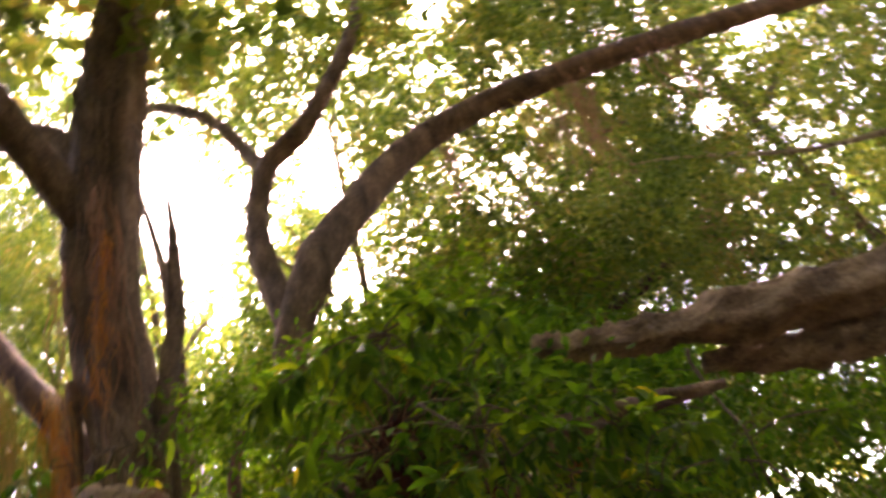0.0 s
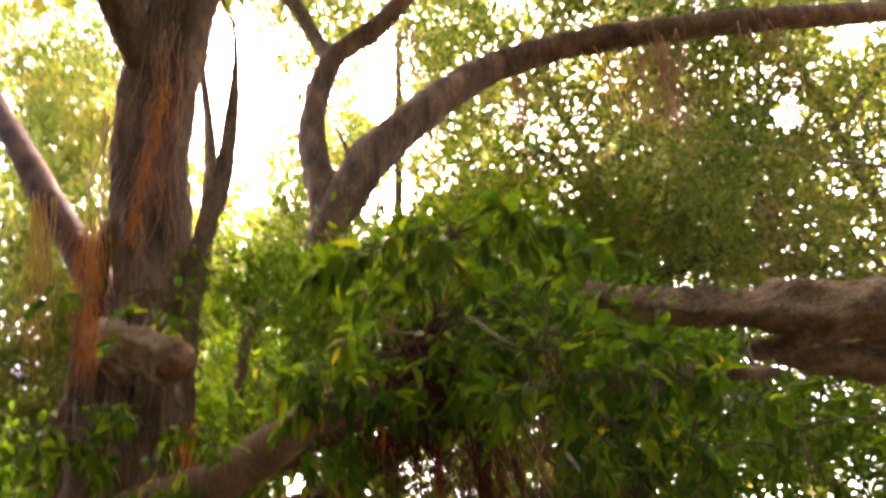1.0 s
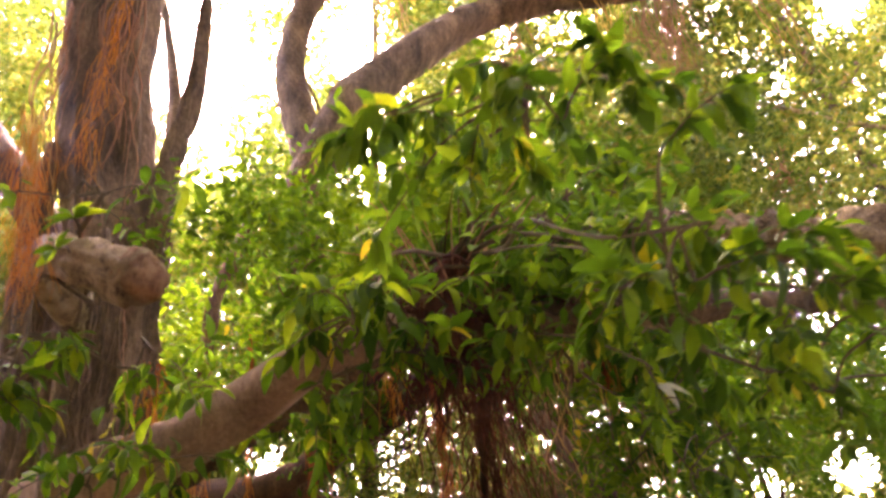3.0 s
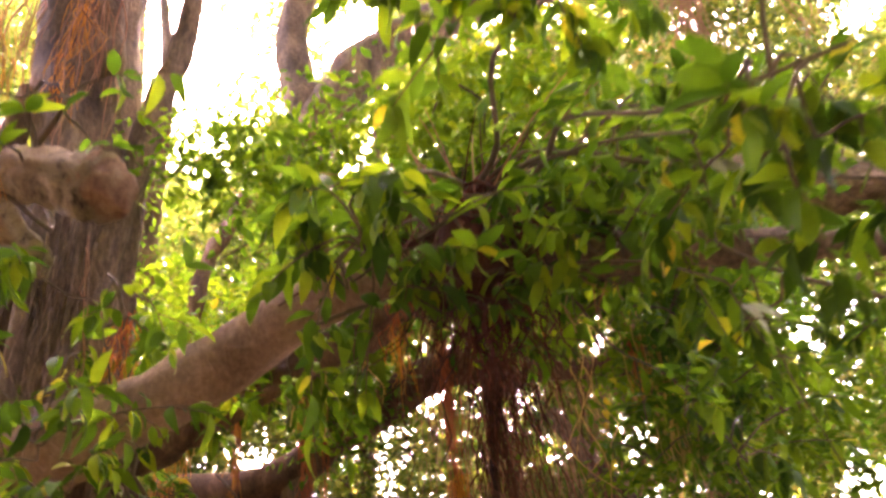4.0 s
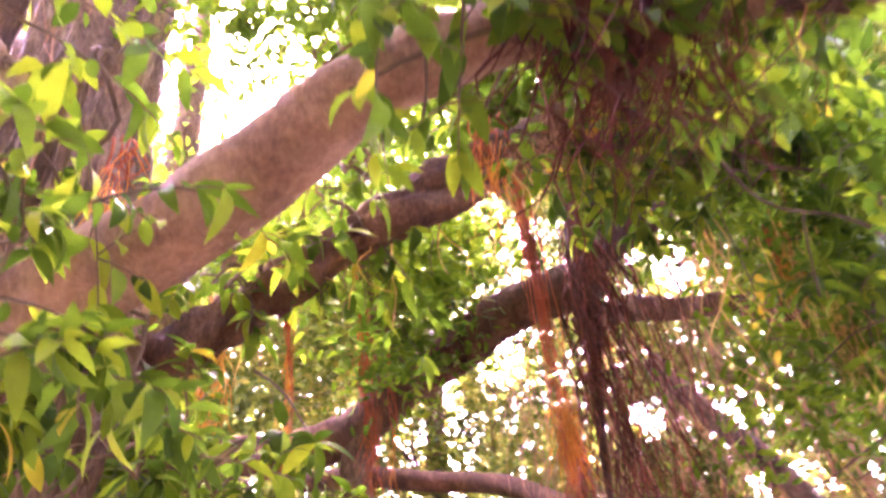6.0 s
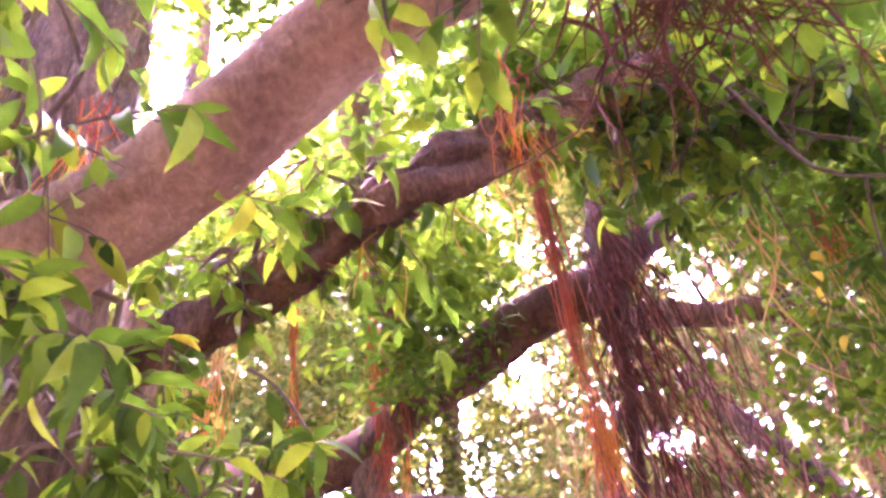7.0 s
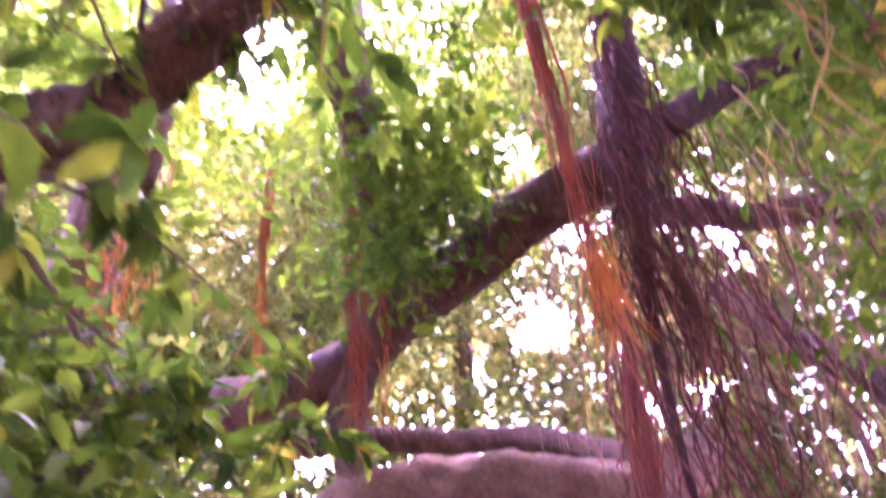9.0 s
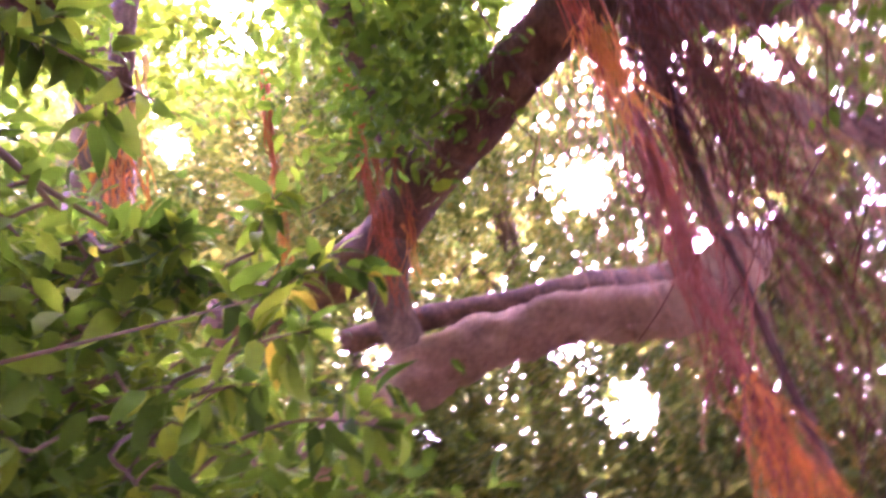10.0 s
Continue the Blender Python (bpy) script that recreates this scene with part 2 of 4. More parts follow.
def leafy_branch(base, way, length, count, rng, label="leafy fig branch with glossy green oval leaves", group="leafy fig branches", size=1.0, yellow=0.0, droop=0.35, root=None):
    """A thin twig with leaves set round it and a tuft at the end."""
    base, way = Vector(base), Vector(way).normalized()
    ob = thing("leafy_branch", base, label, "foliage", group)
    bm = bmesh.new()
    pts = [base]
    bow = Vector((rng.gauss(0, 0.15), rng.gauss(0, 0.15), -droop))
    for k in range(1, 6):
        u = k / 5
        pts.append(base + way * length * u + bow * length * u * u)
    lead = [] if root is None else [Vector(root), Vector(root).lerp(base, 0.5) + Vector((0, 0, 0.03))]
    tube(bm, lead + pts, 0.0055, 0.0018, sides=5, rough=0, ribs=0, step=0.12)
    main = list(bm.verts)
    shoots = []
    for k in range(3):
        u = rng.uniform(0.25, 0.85)
        a = base + way * length * u + bow * length * u * u
        d = Vector((rng.gauss(0, 1), rng.gauss(0, 1), rng.gauss(-0.2, 0.6))).normalized()
        b = a + d * length * rng.uniform(0.2, 0.4)
        before = len(bm.verts)
        tube(bm, [a, (a + b) / 2 + Vector((0, 0, 0.01)), b], 0.003, 0.0015, sides=4, rough=0, ribs=0, step=0.2)
        bm.verts.ensure_lookup_table()
        foot = bm.verts[before], bm.verts[before + 1]
        bm.faces.new((min(main, key=lambda v: (v.co - a).length), *foot))
        shoots.append((a, b))
    part("twig", bm, TWIG, ob)
    for k in range(count):
        if k % 2:
            a, b = shoots[k % 3]
            u = rng.uniform(0.3, 1.0)
            at, along = a.lerp(b, u), (b - a).normalized()
        else:
            u = 1 - rng.random() ** 1.6 * 0.8
            at, along = base + way * length * u + bow * length * u * u, (way + bow * 2 * u).normalized()
        side = Vector((rng.gauss(0, 1), rng.gauss(0, 1), rng.gauss(0, 1)))
        side = (side - along * side.dot(along)).normalized()
        out = along * rng.uniform(0.3, 1.0) + side * 0.85 + Vector((0, 0, rng.gauss(-0.38, 0.3)))
        put_leaf(ob, at, out, rng, size, YELLOW_LEAF if rng.random() < yellow else None)
    return ob


FAR_LEAF = (np.array([(0, 0, 0), (0.45, 0.25, 0.06), (1, 0, -0.08), (0.45, -0.25, 0.06)]), [(0, 1, 2, 3)])
MID_LEAF = (np.array([(0, 0, 0), (0.28, 0.20, 0.05), (0.68, 0.18, 0.02), (1, 0, -0.16), (0.68, -0.18, 0.02), (0.28, -0.20, 0.05), (0.5, 0, -0.03)]),
            [(0, 6, 1), (1, 6, 2), (2, 6, 3), (3, 6, 4), (4, 6, 5), (5, 6, 0)])


def leaf_mass(name, parent, centres, size, material, shape, rng, droop=0.35, label=""):
    """Many leaves in one mesh, one at each centre, turned at random with drooping tips."""
    n = len(centres)
    x = rng.normal(size=(n, 3))
    x[:, 2] = x[:, 2] * 0.7 - droop
    x /= np.linalg.norm(x, axis=1)[:, None]
    z = rng.normal(size=(n, 3)) * 0.75 + (0, 0, 0.8)
    y = np.cross(z, x)
    y /= np.linalg.norm(y, axis=1)[:, None] + 1e-9
    z = np.cross(x, y)
    s = size * rng.uniform(0.6, 1.25, n)
    V, F = shape
    k = len(V)
    pts = centres[:, None, :] + s[:, None, None] * (V[None, :, 0, None] * x[:, None] + V[None, :, 1, None] * y[:, None] + V[None, :, 2, None] * z[:, None])
    faces = np.array(F)
    idx = (faces[None] + (np.arange(n) * k)[:, None, None]).reshape(-1)
    me = bpy.data.meshes.new(name)
    me.vertices.add(n * k)
    me.vertices.foreach_set("co", pts.reshape(-1).astype(np.float32))
    me.loops.add(len(idx))
    me.loops.foreach_set("vertex_index", idx.astype(np.int32))
    w = faces.shape[1]
    me.polygons.add(n * len(F))
    me.polygons.foreach_set("loop_start", (np.arange(n * len(F)) * w).astype(np.int32))
    me.update(calc_edges=True)
    me.materials.append(material)
    ob = new(name, me)
    ob.parent = parent
    if parent is not None:
        ob.matrix_parent_inverse = parent.matrix_basis.inverted()
    return tagged(ob, label=label, kind="stuff")


# openings in the far canopy: where they start, where they point to, half their width in degrees
OPENINGS = [
    ((-0.6, 1.5, 1.5), (-4.0, 9.0, 9.9), 6.3),
    ((-0.95, 3.83, 1.25), (-2.4, 9.0, 8.9), 2.0),
    ((-0.95, 3.83, 1.25), (-3.65, 9.0, 7.8), 1.5),
    ((-0.3, 1.0, 1.5), (-1.6, 9.0, 10.0), 2.6),
    ((-0.9, 3.4, 1.3), (-3.8, 9.0, 8.1), 2.8),
    ((-0.92, 4.1, 1.1), (-0.93, 9.0, 4.3), 2.8),
    ((-0.9, 3.6, 1.3), (0.85, 9.0, 5.0), 2.0),
    ((-0.9, 4.1, 1.1), (-1.14, 9.0, 2.5), 2.3),
    ((-0.92, 4.0, 1.15), (-0.9, 9.0, 6.3), 2.0),
    ((-0.92, 4.1, 1.1), (0.8, 9.0, 4.6), 1.5),
    ((-0.92, 4.1, 1.1), (-0.25, 9.0, 3.4), 1.4),
    ((-0.9, 3.6, 1.3), (-2.5, 9.0, 8.9), 2.2),
    ((-0.9, 4.0, 1.2), (-4.8, 9.0, 6.8), 1.3),
    ((-0.9, 3.0, 1.4), (-2.85, 9.0, 3.7), 1.7),
    ((-0.9, 3.0, 1.4), (-1.6, 9.0, 4.2), 1.3),
    ((-0.9, 3.0, 1.4), (0.14, 9.0, 3.6), 1.4),
    ((-0.9, 4.0, 1.2), (0.95, 9.0, 2.9), 1.6),
    ((-0.8, 2.0, 1.5), (3.2, 9.0, 4.5), 2.0),
    ((-0.5, 1.2, 1.5), (3.3, 9.0, 2.9), 2.0),
    ((-0.5, 1.2, 1.5), (2.4, 9.0, 2.9), 1.3),
    ((-0.8, 2.0, 1.5), (1.1, 9.0, 3.6), 1.4),
    ((-0.8, 2.0, 1.5), (0.57, 9.0, 5.5), 0.9),
    ((-0.2, 0.7, 1.5), (-1.4, 9.0, 7.7), 1.6),
    ((-0.3, 1.0, 1.5), (6.6, 10.0, 10.4), 1.7),
    ((0.0, 0.3, 1.5), (1.4, 9.0, 13.2), 1.6),
    ((0.0, 0.5, 1.5), (4.4, 9.0, 8.1), 1.1),
    ((-0.27, 1.4, -0.4), (-4.4, 10.6, 10.0), 2.0),
    ((0.3, 2.6, 2.0), (-2.75, 9.6, 10.1), 2.6),
]


def opened(p, ragged=0.55):
    """Which of the points stand in an opening; its edge is ragged and a few leaves stay in it."""
    lost = np.zeros(len(p), bool)
    wave = sum(np.sin(p[:, i] * f + ph) for i, f, ph in ((0, 2.9, 0.3), (2, 3.7, 1.1), (1, 2.3, 2.0), (0, 6.1, 4.0), (2, 7.3, 0.7))) / 3.2
    stray = np.sin(p @ np.array((391.7, 173.3, 269.9)) * 7.0) > 0.9
    for a, b, half in OPENINGS:
        d = np.array(b) - a
        d /= np.linalg.norm(d)
        v = p - a
        far = v @ d
        off = np.linalg.norm(v - far[:, None] * d, axis=1)
        lost |= (far > 4.5) & (off < far * np.tan(np.radians(half * (1.15 + ragged * wave)))) & ~(stray & (off > far * math.tan(radians(half * 0.5))))
    return lost


def clump_points(rng, centres, per, spread):
    """Leaf places in loose tufts round the clump centres."""
    tufts = np.repeat(centres, max(1, per // 9), axis=0)
    tufts = tufts + rng.normal(size=tufts.shape) * spread
    pts = np.repeat(tufts, 9, axis=0)
    return pts + rng.normal(size=pts.shape) * 0.09


def clustered(nr, low, high, count):
    """Clump places in a box that gather into boughs and leave gaps between them."""
    c = nr.uniform(low, high, (count * 2, 3))
    ph = nr.uniform(0, 6.28, 6)
    field = sum(np.sin(c @ np.array(d) + p) for d, p in zip(((2.6, 0.7, 1.1), (-1.3, 1.9, 2.4), (0.8, -2.2, 3.1), (4.3, 1.1, -2.6), (-3.7, 0.6, 4.4), (1.9, 3.3, 1.7)), ph))
    return c[np.argsort(-(field + nr.normal(size=len(c)) * 1.2))[:count]]


# ---- ground ----
bm = bmesh.new()
N, R = 48, 400.0
ring0 = None
for i in range(1, 26):
    r = R * (i / 25) ** 3
    ring = [bm.verts.new((r * math.cos(2 * math.pi * k / N), 4 + r * math.sin(2 * math.pi * k / N), 0.06 * noise.noise(Vector((r * math.cos(2 * math.pi * k / N), r * math.sin(2 * math.pi * k / N), 0)) * 0.4))) for k in range(N)]
    if ring0 is None:
        bm.faces.new(ring)
    else:
        for k in range(N):
            bm.faces.new((ring0[k], ring[k], ring[(k + 1) % N], ring0[(k + 1) % N]))
    ring0 = ring
ground = part("ground", bm, SOIL)
tagged(ground, "brown soil covered with dry fallen leaves", "ground", kind="structure")

rng = random.Random(7)
nrng = np.random.default_rng(11)

# ---- the banyan with the fluted trunk, its arching limb and its low limb ----
tree_a = thing("banyan_tree", (-2.2, 4.5, 0), "old banyan fig with brown fluted trunk and hanging roots", "tree")
limb("trunk", tree_a, [(-2.35, 4.5, -0.1), (-2.32, 4.48, 1.2), (-2.3, 4.5, 2.7), (-2.4, 4.5, 3.7), (-2.55, 4.52, 4.6), (-2.68, 4.55, 5.6), (-2.55, 4.55, 7.4), (-2.3, 4.6, 9.5)], 0.36, 0.24, BARK, sides=32, seed=1.3, ribs=0.45, rough=0.18, radii=[0.2, 0.17, 0.17, 0.25, 0.3, 0.3, 0.28, 0.22])
for k, (dx, dy, r1) in enumerate(((-0.28, -0.1, 0.055), (-0.42, 0.05, 0.05), (0.02, -0.26, 0.035))):
    limb("prop_root", tree_a, [(-2.55 + dx, 4.5 + dy, 4.6), (-2.5 + dx * 1.1, 4.48 + dy, 3.6), (-2.42 + dx, 4.46 + dy * 1.2, 2.4), (-2.45 + dx * 1.2, 4.46 + dy * 1.3, -0.1)], r1, r1 * 1.2, BARK, seed=30 + k, sides=10, rough=0.25, step=0.1)
limb("prop_root", tree_a, [(-2.3, 4.44, 2.9), (-2.25, 4.42, 3.4), (-2.17, 4.42, 3.98), (-2.1, 4.42, 4.43), (-2.0, 4.42, 4.88), (-1.96, 4.42, 5.78), (-2.02, 4.45, 6.5), (-2.3, 4.5, 7.3)], 0.07, 0.012, BARK, seed=41, sides=12, rough=0.25, radii=[0.07, 0.075, 0.075, 0.065, 0.05, 0.02, 0.014, 0.02])
limb("limb", tree_a, [(-2.62, 4.6, 6.6), (-3.1, 4.6, 7.5), (-3.8, 4.6, 8.0), (-5.0, 4.7, 8.6)], 0.2, 0.12, BARK, seed=2.0)
limb("limb", tree_a, [(-2.35, 4.7, 3.2), (-3.0, 4.9, 4.2), (-3.7, 5.0, 5.25), (-4.25, 5.1, 6.1), (-4.9, 5.2, 7.1)], 0.15, 0.11, BARK_DARK, seed=2.6)
limb("limb", tree_a, [(-2.6, 4.45, 2.4), (-2.3, 4.25, 2.47), (-2.0, 4.15, 2.53), (-1.75, 4.09, 2.59), (-1.55, 4.03, 2.655), (-1.38, 3.974, 2.715), (-1.18, 3.91, 2.79), (-0.9, 3.88, 2.85), (-0.62, 3.86, 2.87)], 0.14, 0.07, BARK_PALE, "smooth pale brown low limb", seed=3.3, radii=[0.2, 0.19, 0.165, 0.13, 0.115, 0.11, 0.10, 0.09, 0.08], sides=28, rough=0.14)
limb("limb", tree_a, [(-0.72, 3.87, 2.87), (-0.45, 3.86, 2.85), (-0.2, 3.83, 2.8), (0.1, 3.8, 2.75), (0.5, 3.77, 2.72), (1.1, 3.8, 2.66)], 0.075, 0.012, BARK, "rough brown end of the low limb", seed=3.8, rough=0.45, ribs=0.3, radii=[0.085, 0.075, 0.07, 0.06, 0.045, 0.02])
limb("limb", tree_a, [(-2.45, 4.6, 2.4), (-2.2, 4.85, 2.62), (-1.87, 4.88, 2.82), (-1.55, 4.76, 2.88), (-1.3, 4.7, 2.96), (-0.9, 4.8, 3.22), (-0.6, 4.85, 3.4), (-0.4, 4.86, 3.5), (-0.1, 4.9, 3.62), (0.4, 5.0, 3.8)], 0.085, 0.04, BARK_DARK, "rough dark brown limb fringed with rootlets", seed=4.1, radii=[0.09, 0.085, 0.08, 0.075, 0.08, 0.085, 0.075, 0.035, 0.014, 0.008], rough=0.6, ribs=0.4, step=0.03, sides=24)
for k, (x, y, r1) in enumerate(((-2.62, 4.62, 0.07), (-2.78, 4.5, 0.085), (-2.95, 4.6, 0.06), (-3.12, 4.7, 0.075), (-2.7, 4.36, 0.045), (-3.3, 4.8, 0.06))):
    limb("prop_root", tree_a, [(-2.55 + (x + 2.5) * 0.35, y, 4.3), (x + 0.12, y - 0.02, 3.3), (x + 0.02, y - 0.04, 2.3), (x, y, 1.2), (x - 0.02, y, -0.1)], r1 * 0.8, r1 * 1.3, BARK, seed=50 + k, sides=12, rough=0.3, ribs=0.3, step=0.08)
# broken stub
stub = limb("branch_stub", tree_a, [(-2.45, 4.35, 3.3), (-2.4, 3.8, 3.36), (-2.08, 3.47, 3.19), (-1.66, 3.3, 2.93)], 0.075, 0.09, STUB_BARK, "broken-off pale mottled branch stub", seed=5.0, rough=0.34, ribs=0.35, step=0.025, sides=28, radii=[0.07, 0.07, 0.078, 0.096])
bm = bmesh.new()
tube(bm, [(-1.72, 3.325, 2.968), (-1.68, 3.308, 2.942), (-1.645, 3.294, 2.921), (-1.61, 3.28, 2.9)], 0.09, 0.04, sides=30, rough=0.4, ribs=0.3, step=0.012, seed=5.7, radii=[0.082, 0.09, 0.078, 0.05])
part("cut_face", bm, CUT_WOOD, stub, "rough brown broken wood")

# ---- the slender stem behind, and the limb that arches over ----
tree_b = thing("banyan_tree", (-3.2, 6.4, 0), "slender banyan fig stem leaning in the light", "tree")
tree_d = thing("banyan_tree", (-0.5, 6.4, 0), "dark-stemmed banyan fig wrapped in hanging roots", "tree")
limb("limb", tree_d, [(-1.75, 6.9, 3.25), (-1.65, 6.5, 3.7), (-1.62, 5.9, 4.3), (-1.55, 5.6, 4.95), (-1.17, 5.77, 5.9)], 0.08, 0.2, BARK, sides=18, seed=6.0, radii=[0.07, 0.09, 0.13, 0.17, 0.2], ribs=0.2)
limb("limb", tree_d, [(-1.2, 5.75, 5.85), (-0.7, 6.1, 6.62), (0.0, 6.6, 7.55), (0.7, 6.85, 7.98), (1.5, 7.02, 8.22), (3.5, 7.25, 8.35), (6.4, 7.6, 8.3)], 0.20, 0.13, BARK, seed=6.6)
limb("limb", tree_d, [(-1.5, 5.62, 5.1), (-1.75, 5.9, 6.5), (-1.56, 6.1, 7.65), (-0.95, 6.15, 8.2), (-0.1, 6.3, 9.6), (0.3, 6.5, 11)], 0.15, 0.08, BARK, seed=7.2)
limb("limb", tree_d, [(-1.58, 6.12, 7.6), (-1.8, 6.25, 8.25), (-2.1, 6.2, 8.9), (-2.66, 6.2, 9.5), (-3.3, 6.3, 10.0)], 0.1, 0.06, BARK, seed=7.7)
limb("trunk", tree_b, [(-3.2, 6.4, -0.1), (-3.1, 6.3, 3.0), (-2.95, 6.2, 5.3), (-2.93, 6.2, 6.2), (-3.05, 6.3, 7.2), (-3.5, 6.5, 9.5)], 0.15, 0.05, BARK, seed=8.0, radii=[0.2, 0.2, 0.15, 0.085, 0.05, 0.03])

# ---- the tree on the other side with the thick rough limb ----
tree_c = thing("banyan_tree", (4.6, 4.9, 0), "banyan fig with a thick rough level limb", "tree")
limb("trunk", tree_c, [(4.9, 5.0, -0.1), (4.8, 4.9, 1.6), (4.7, 4.8, 3.2), (4.9, 4.9, 5.5), (5.2, 5.2, 8.5)], 0.4, 0.25, BARK, sides=20, seed=9.0, flare=0.25)
limb("limb", tree_c, [(4.75, 4.8, 2.5), (3.6, 4.5, 2.85), (2.6, 4.3, 3.0), (1.85, 4.2, 3.06), (1.15, 4.15, 3.15), (0.6, 4.1, 3.25), (0.3, 4.08, 3.36)], 0.2, 0.08, BARK_ROUGH, "thick rough-barked level limb", seed=9.5, rough=0.5, ribs=0.3, step=0.035, radii=[0.2, 0.19, 0.18, 0.17, 0.15, 0.12, 0.06], sides=32)
limb("limb", tree_c, [(4.7, 4.8, 2.1), (3.4, 4.5, 2.52), (2.5, 4.4, 2.72), (1.75, 4.36, 2.84), (1.2, 4.32, 2.98)], 0.17, 0.05, BARK_ROUGH, seed=9.9, rough=0.4, radii=[0.19, 0.18, 0.16, 0.13, 0.06], sides=24, step=0.04)
limb("limb", tree_c, [(5.0, 5.0, 4.4), (5.1, 6.2, 5.0), (4.6, 7.1, 5.66), (4.0, 7.3, 6.0), (3.5, 7.3, 6.25), (2.9, 7.3, 6.5), (2.4, 7.3, 6.65)], 0.05, 0.014, STUB_BARK, "thin pale bare branch", seed=9.2, sides=8)

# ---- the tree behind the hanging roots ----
limb("trunk", tree_d, [(-0.62, 6.5, -0.1), (-0.6, 6.45, 1.2), (-0.55, 6.4, 2.4), (-0.45, 6.4, 3.3), (-0.36, 6.4, 3.8), (-0.29, 6.4, 4.3), (-0.2, 6.4, 4.8), (-0.05, 6.5, 5.5), (0.2, 6.6, 6.1)], 0.16, 0.03, BARK_BLACKISH, sides=18, seed=10.0, ribs=0.35, rough=0.3, radii=[0.02, 0.016, 0.016, 0.016, 0.035, 0.12, 0.095, 0.06, 0.02])
limb("limb", tree_d, [(-0.42, 6.45, 3.6), (-0.7, 6.6, 3.62), (-0.95, 6.7, 3.6), (-1.28, 6.8, 3.44), (-1.68, 6.9, 3.27), (-2.0, 7.0, 3.1), (-2.4, 7.0, 3.02), (-3.0, 7.1, 3.1)], 0.14, 0.13, BARK_DARK, seed=10.6, rough=0.2)
limb("limb", tree_d, [(-1.9, 6.98, 3.12), (-1.98, 7.02, 2.85), (-1.97, 7.1, 2.6), (-1.9, 7.2, 2.5)], 0.11, 0.09, BARK, seed=11.0)
limb("limb", tree_d, [(-0.38, 6.5, 3.7), (-0.2, 6.6, 3.9), (0.1, 6.7, 4.12), (0.48, 6.8, 4.36), (1.1, 6.9, 4.65), (2.2, 7.1, 5.1)], 0.1, 0.06, BARK_BLACKISH, seed=11.4)
limb("limb", tree_d, [(-0.45, 6.6, 3.4), (-0.1, 7.0, 3.66), (0.37, 7.35, 3.78), (0.7, 7.4, 3.78), (1.15, 7.4, 3.56), (1.9, 7.4, 3.3)], 0.09, 0.07, BARK_DARK, seed=11.9)
limb("limb", tree_d, [(0.05, 7.5, 3.5), (0.18, 7.5, 3.28), (0.32, 7.4, 2.97), (0.5, 7.2, 2.6), (0.8, 7.1, 2.0)], 0.07, 0.07, BARK, seed=12.3)
limb("limb", tree_d, [(-2.9, 7.4, 2.15), (-2.55, 7.3, 2.25), (-2.05, 7.2, 2.45), (-1.62, 7.2, 2.51), (-1.1, 7.2, 2.44), (-0.75, 7.1, 2.33), (-0.5, 6.6, 2.2)], 0.15, 0.11, BARK_PALE, "pale level limb", seed=12.8, rough=0.45, ribs=0.25, step=0.04, sides=24)
limb("limb", tree_d, [(-2.6, 7.8, 3.1), (-2.1, 7.8, 3.06), (-1.56, 7.8, 2.95), (-1.14, 7.7, 2.85), (-0.8, 7.4, 2.6), (-0.6, 6.8, 2.3)], 0.08, 0.06, BARK_DARK, seed=13.1)
limb("limb", tree_d, [(-3.9, 7.4, 2.5), (-3.3, 7.1, 2.35), (-2.9, 7.0, 2.22), (-2.4, 7.0, 2.18), (-2.1, 7.1, 2.35), (-2.0, 7.2, 2.5)], 0.1, 0.08, BARK_PALE, seed=13.6, rough=0.35)
limb("limb", tree_d, [(-2.15, 6.1, 5.0), (-2.25, 5.7, 4.2), (-2.27, 5.56, 3.7), (-2.28, 5.55, 3.15)], 0.06, 0.045, BARK_DARK, seed=13.9, rough=0.3)

# ---- hanging roots ----
def aerial_root(name, top, length, strands, spread, material, label, seed, tip=None, thick=0.006, lean=(0, 0), sway=0.015, tip_from=0.7, group="hanging aerial roots", core=0.0, tufts=3):
    """A bundle of thin roots hanging from a limb, frayed at the end."""
    r = random.Random(seed)
    ob = thing(name, top, label, "aerial root", group)
    if core:
        limb("cord", ob, [Vector(top) + Vector((0, 0, -length * u)) + Vector((lean[0] * u + r.gauss(0, 0.01), lean[1] * u, 0)) for u in (0, 0.25, 0.5, 0.75)], core, core * 0.5, material, sides=8, rough=0.3, ribs=0.3, step=0.08)
    for k in range(strands):
        t0 = (top[0] + r.gauss(0, spread), top[1] + r.gauss(0, spread), top[2] - r.random() * 0.15 * length)
        pts = hanging(r, t0, length * r.uniform(0.55, 1.0), sway, 6, lean)
        bm = bmesh.new()
        tube(bm, pts, thick * r.uniform(0.6, 1.3), thick * 0.3, sides=5, rough=0, ribs=0, step=0.08)
        part("strand", bm, material, ob)
    if tip:
        bm = bmesh.new()
        for k in range(strands * tufts):
            u = r.uniform(tip_from, 0.97)
            p = Vector((top[0] + lean[0] * u + r.gauss(0, spread * 1.1), top[1] + lean[1] * u + r.gauss(0, spread * 1.1), top[2] - length * u))
            d = Vector((r.gauss(0, 0.2), r.gauss(0, 0.2), -1)).normalized()
            ln = r.uniform(0.08, 0.26)
            tube(bm, [p, p + d * ln * 0.5 + Vector((r.gauss(0, 0.006), r.gauss(0, 0.006), 0)), p + d * ln + Vector((r.gauss(0, 0.015), 0, 0))], thick * 0.5, thick * 0.2, sides=4, rough=0, ribs=0, step=0.06)
        tagged(part("frayed_end", bm, tip, ob, "bright orange frayed end"), kind="stuff")
    return ob


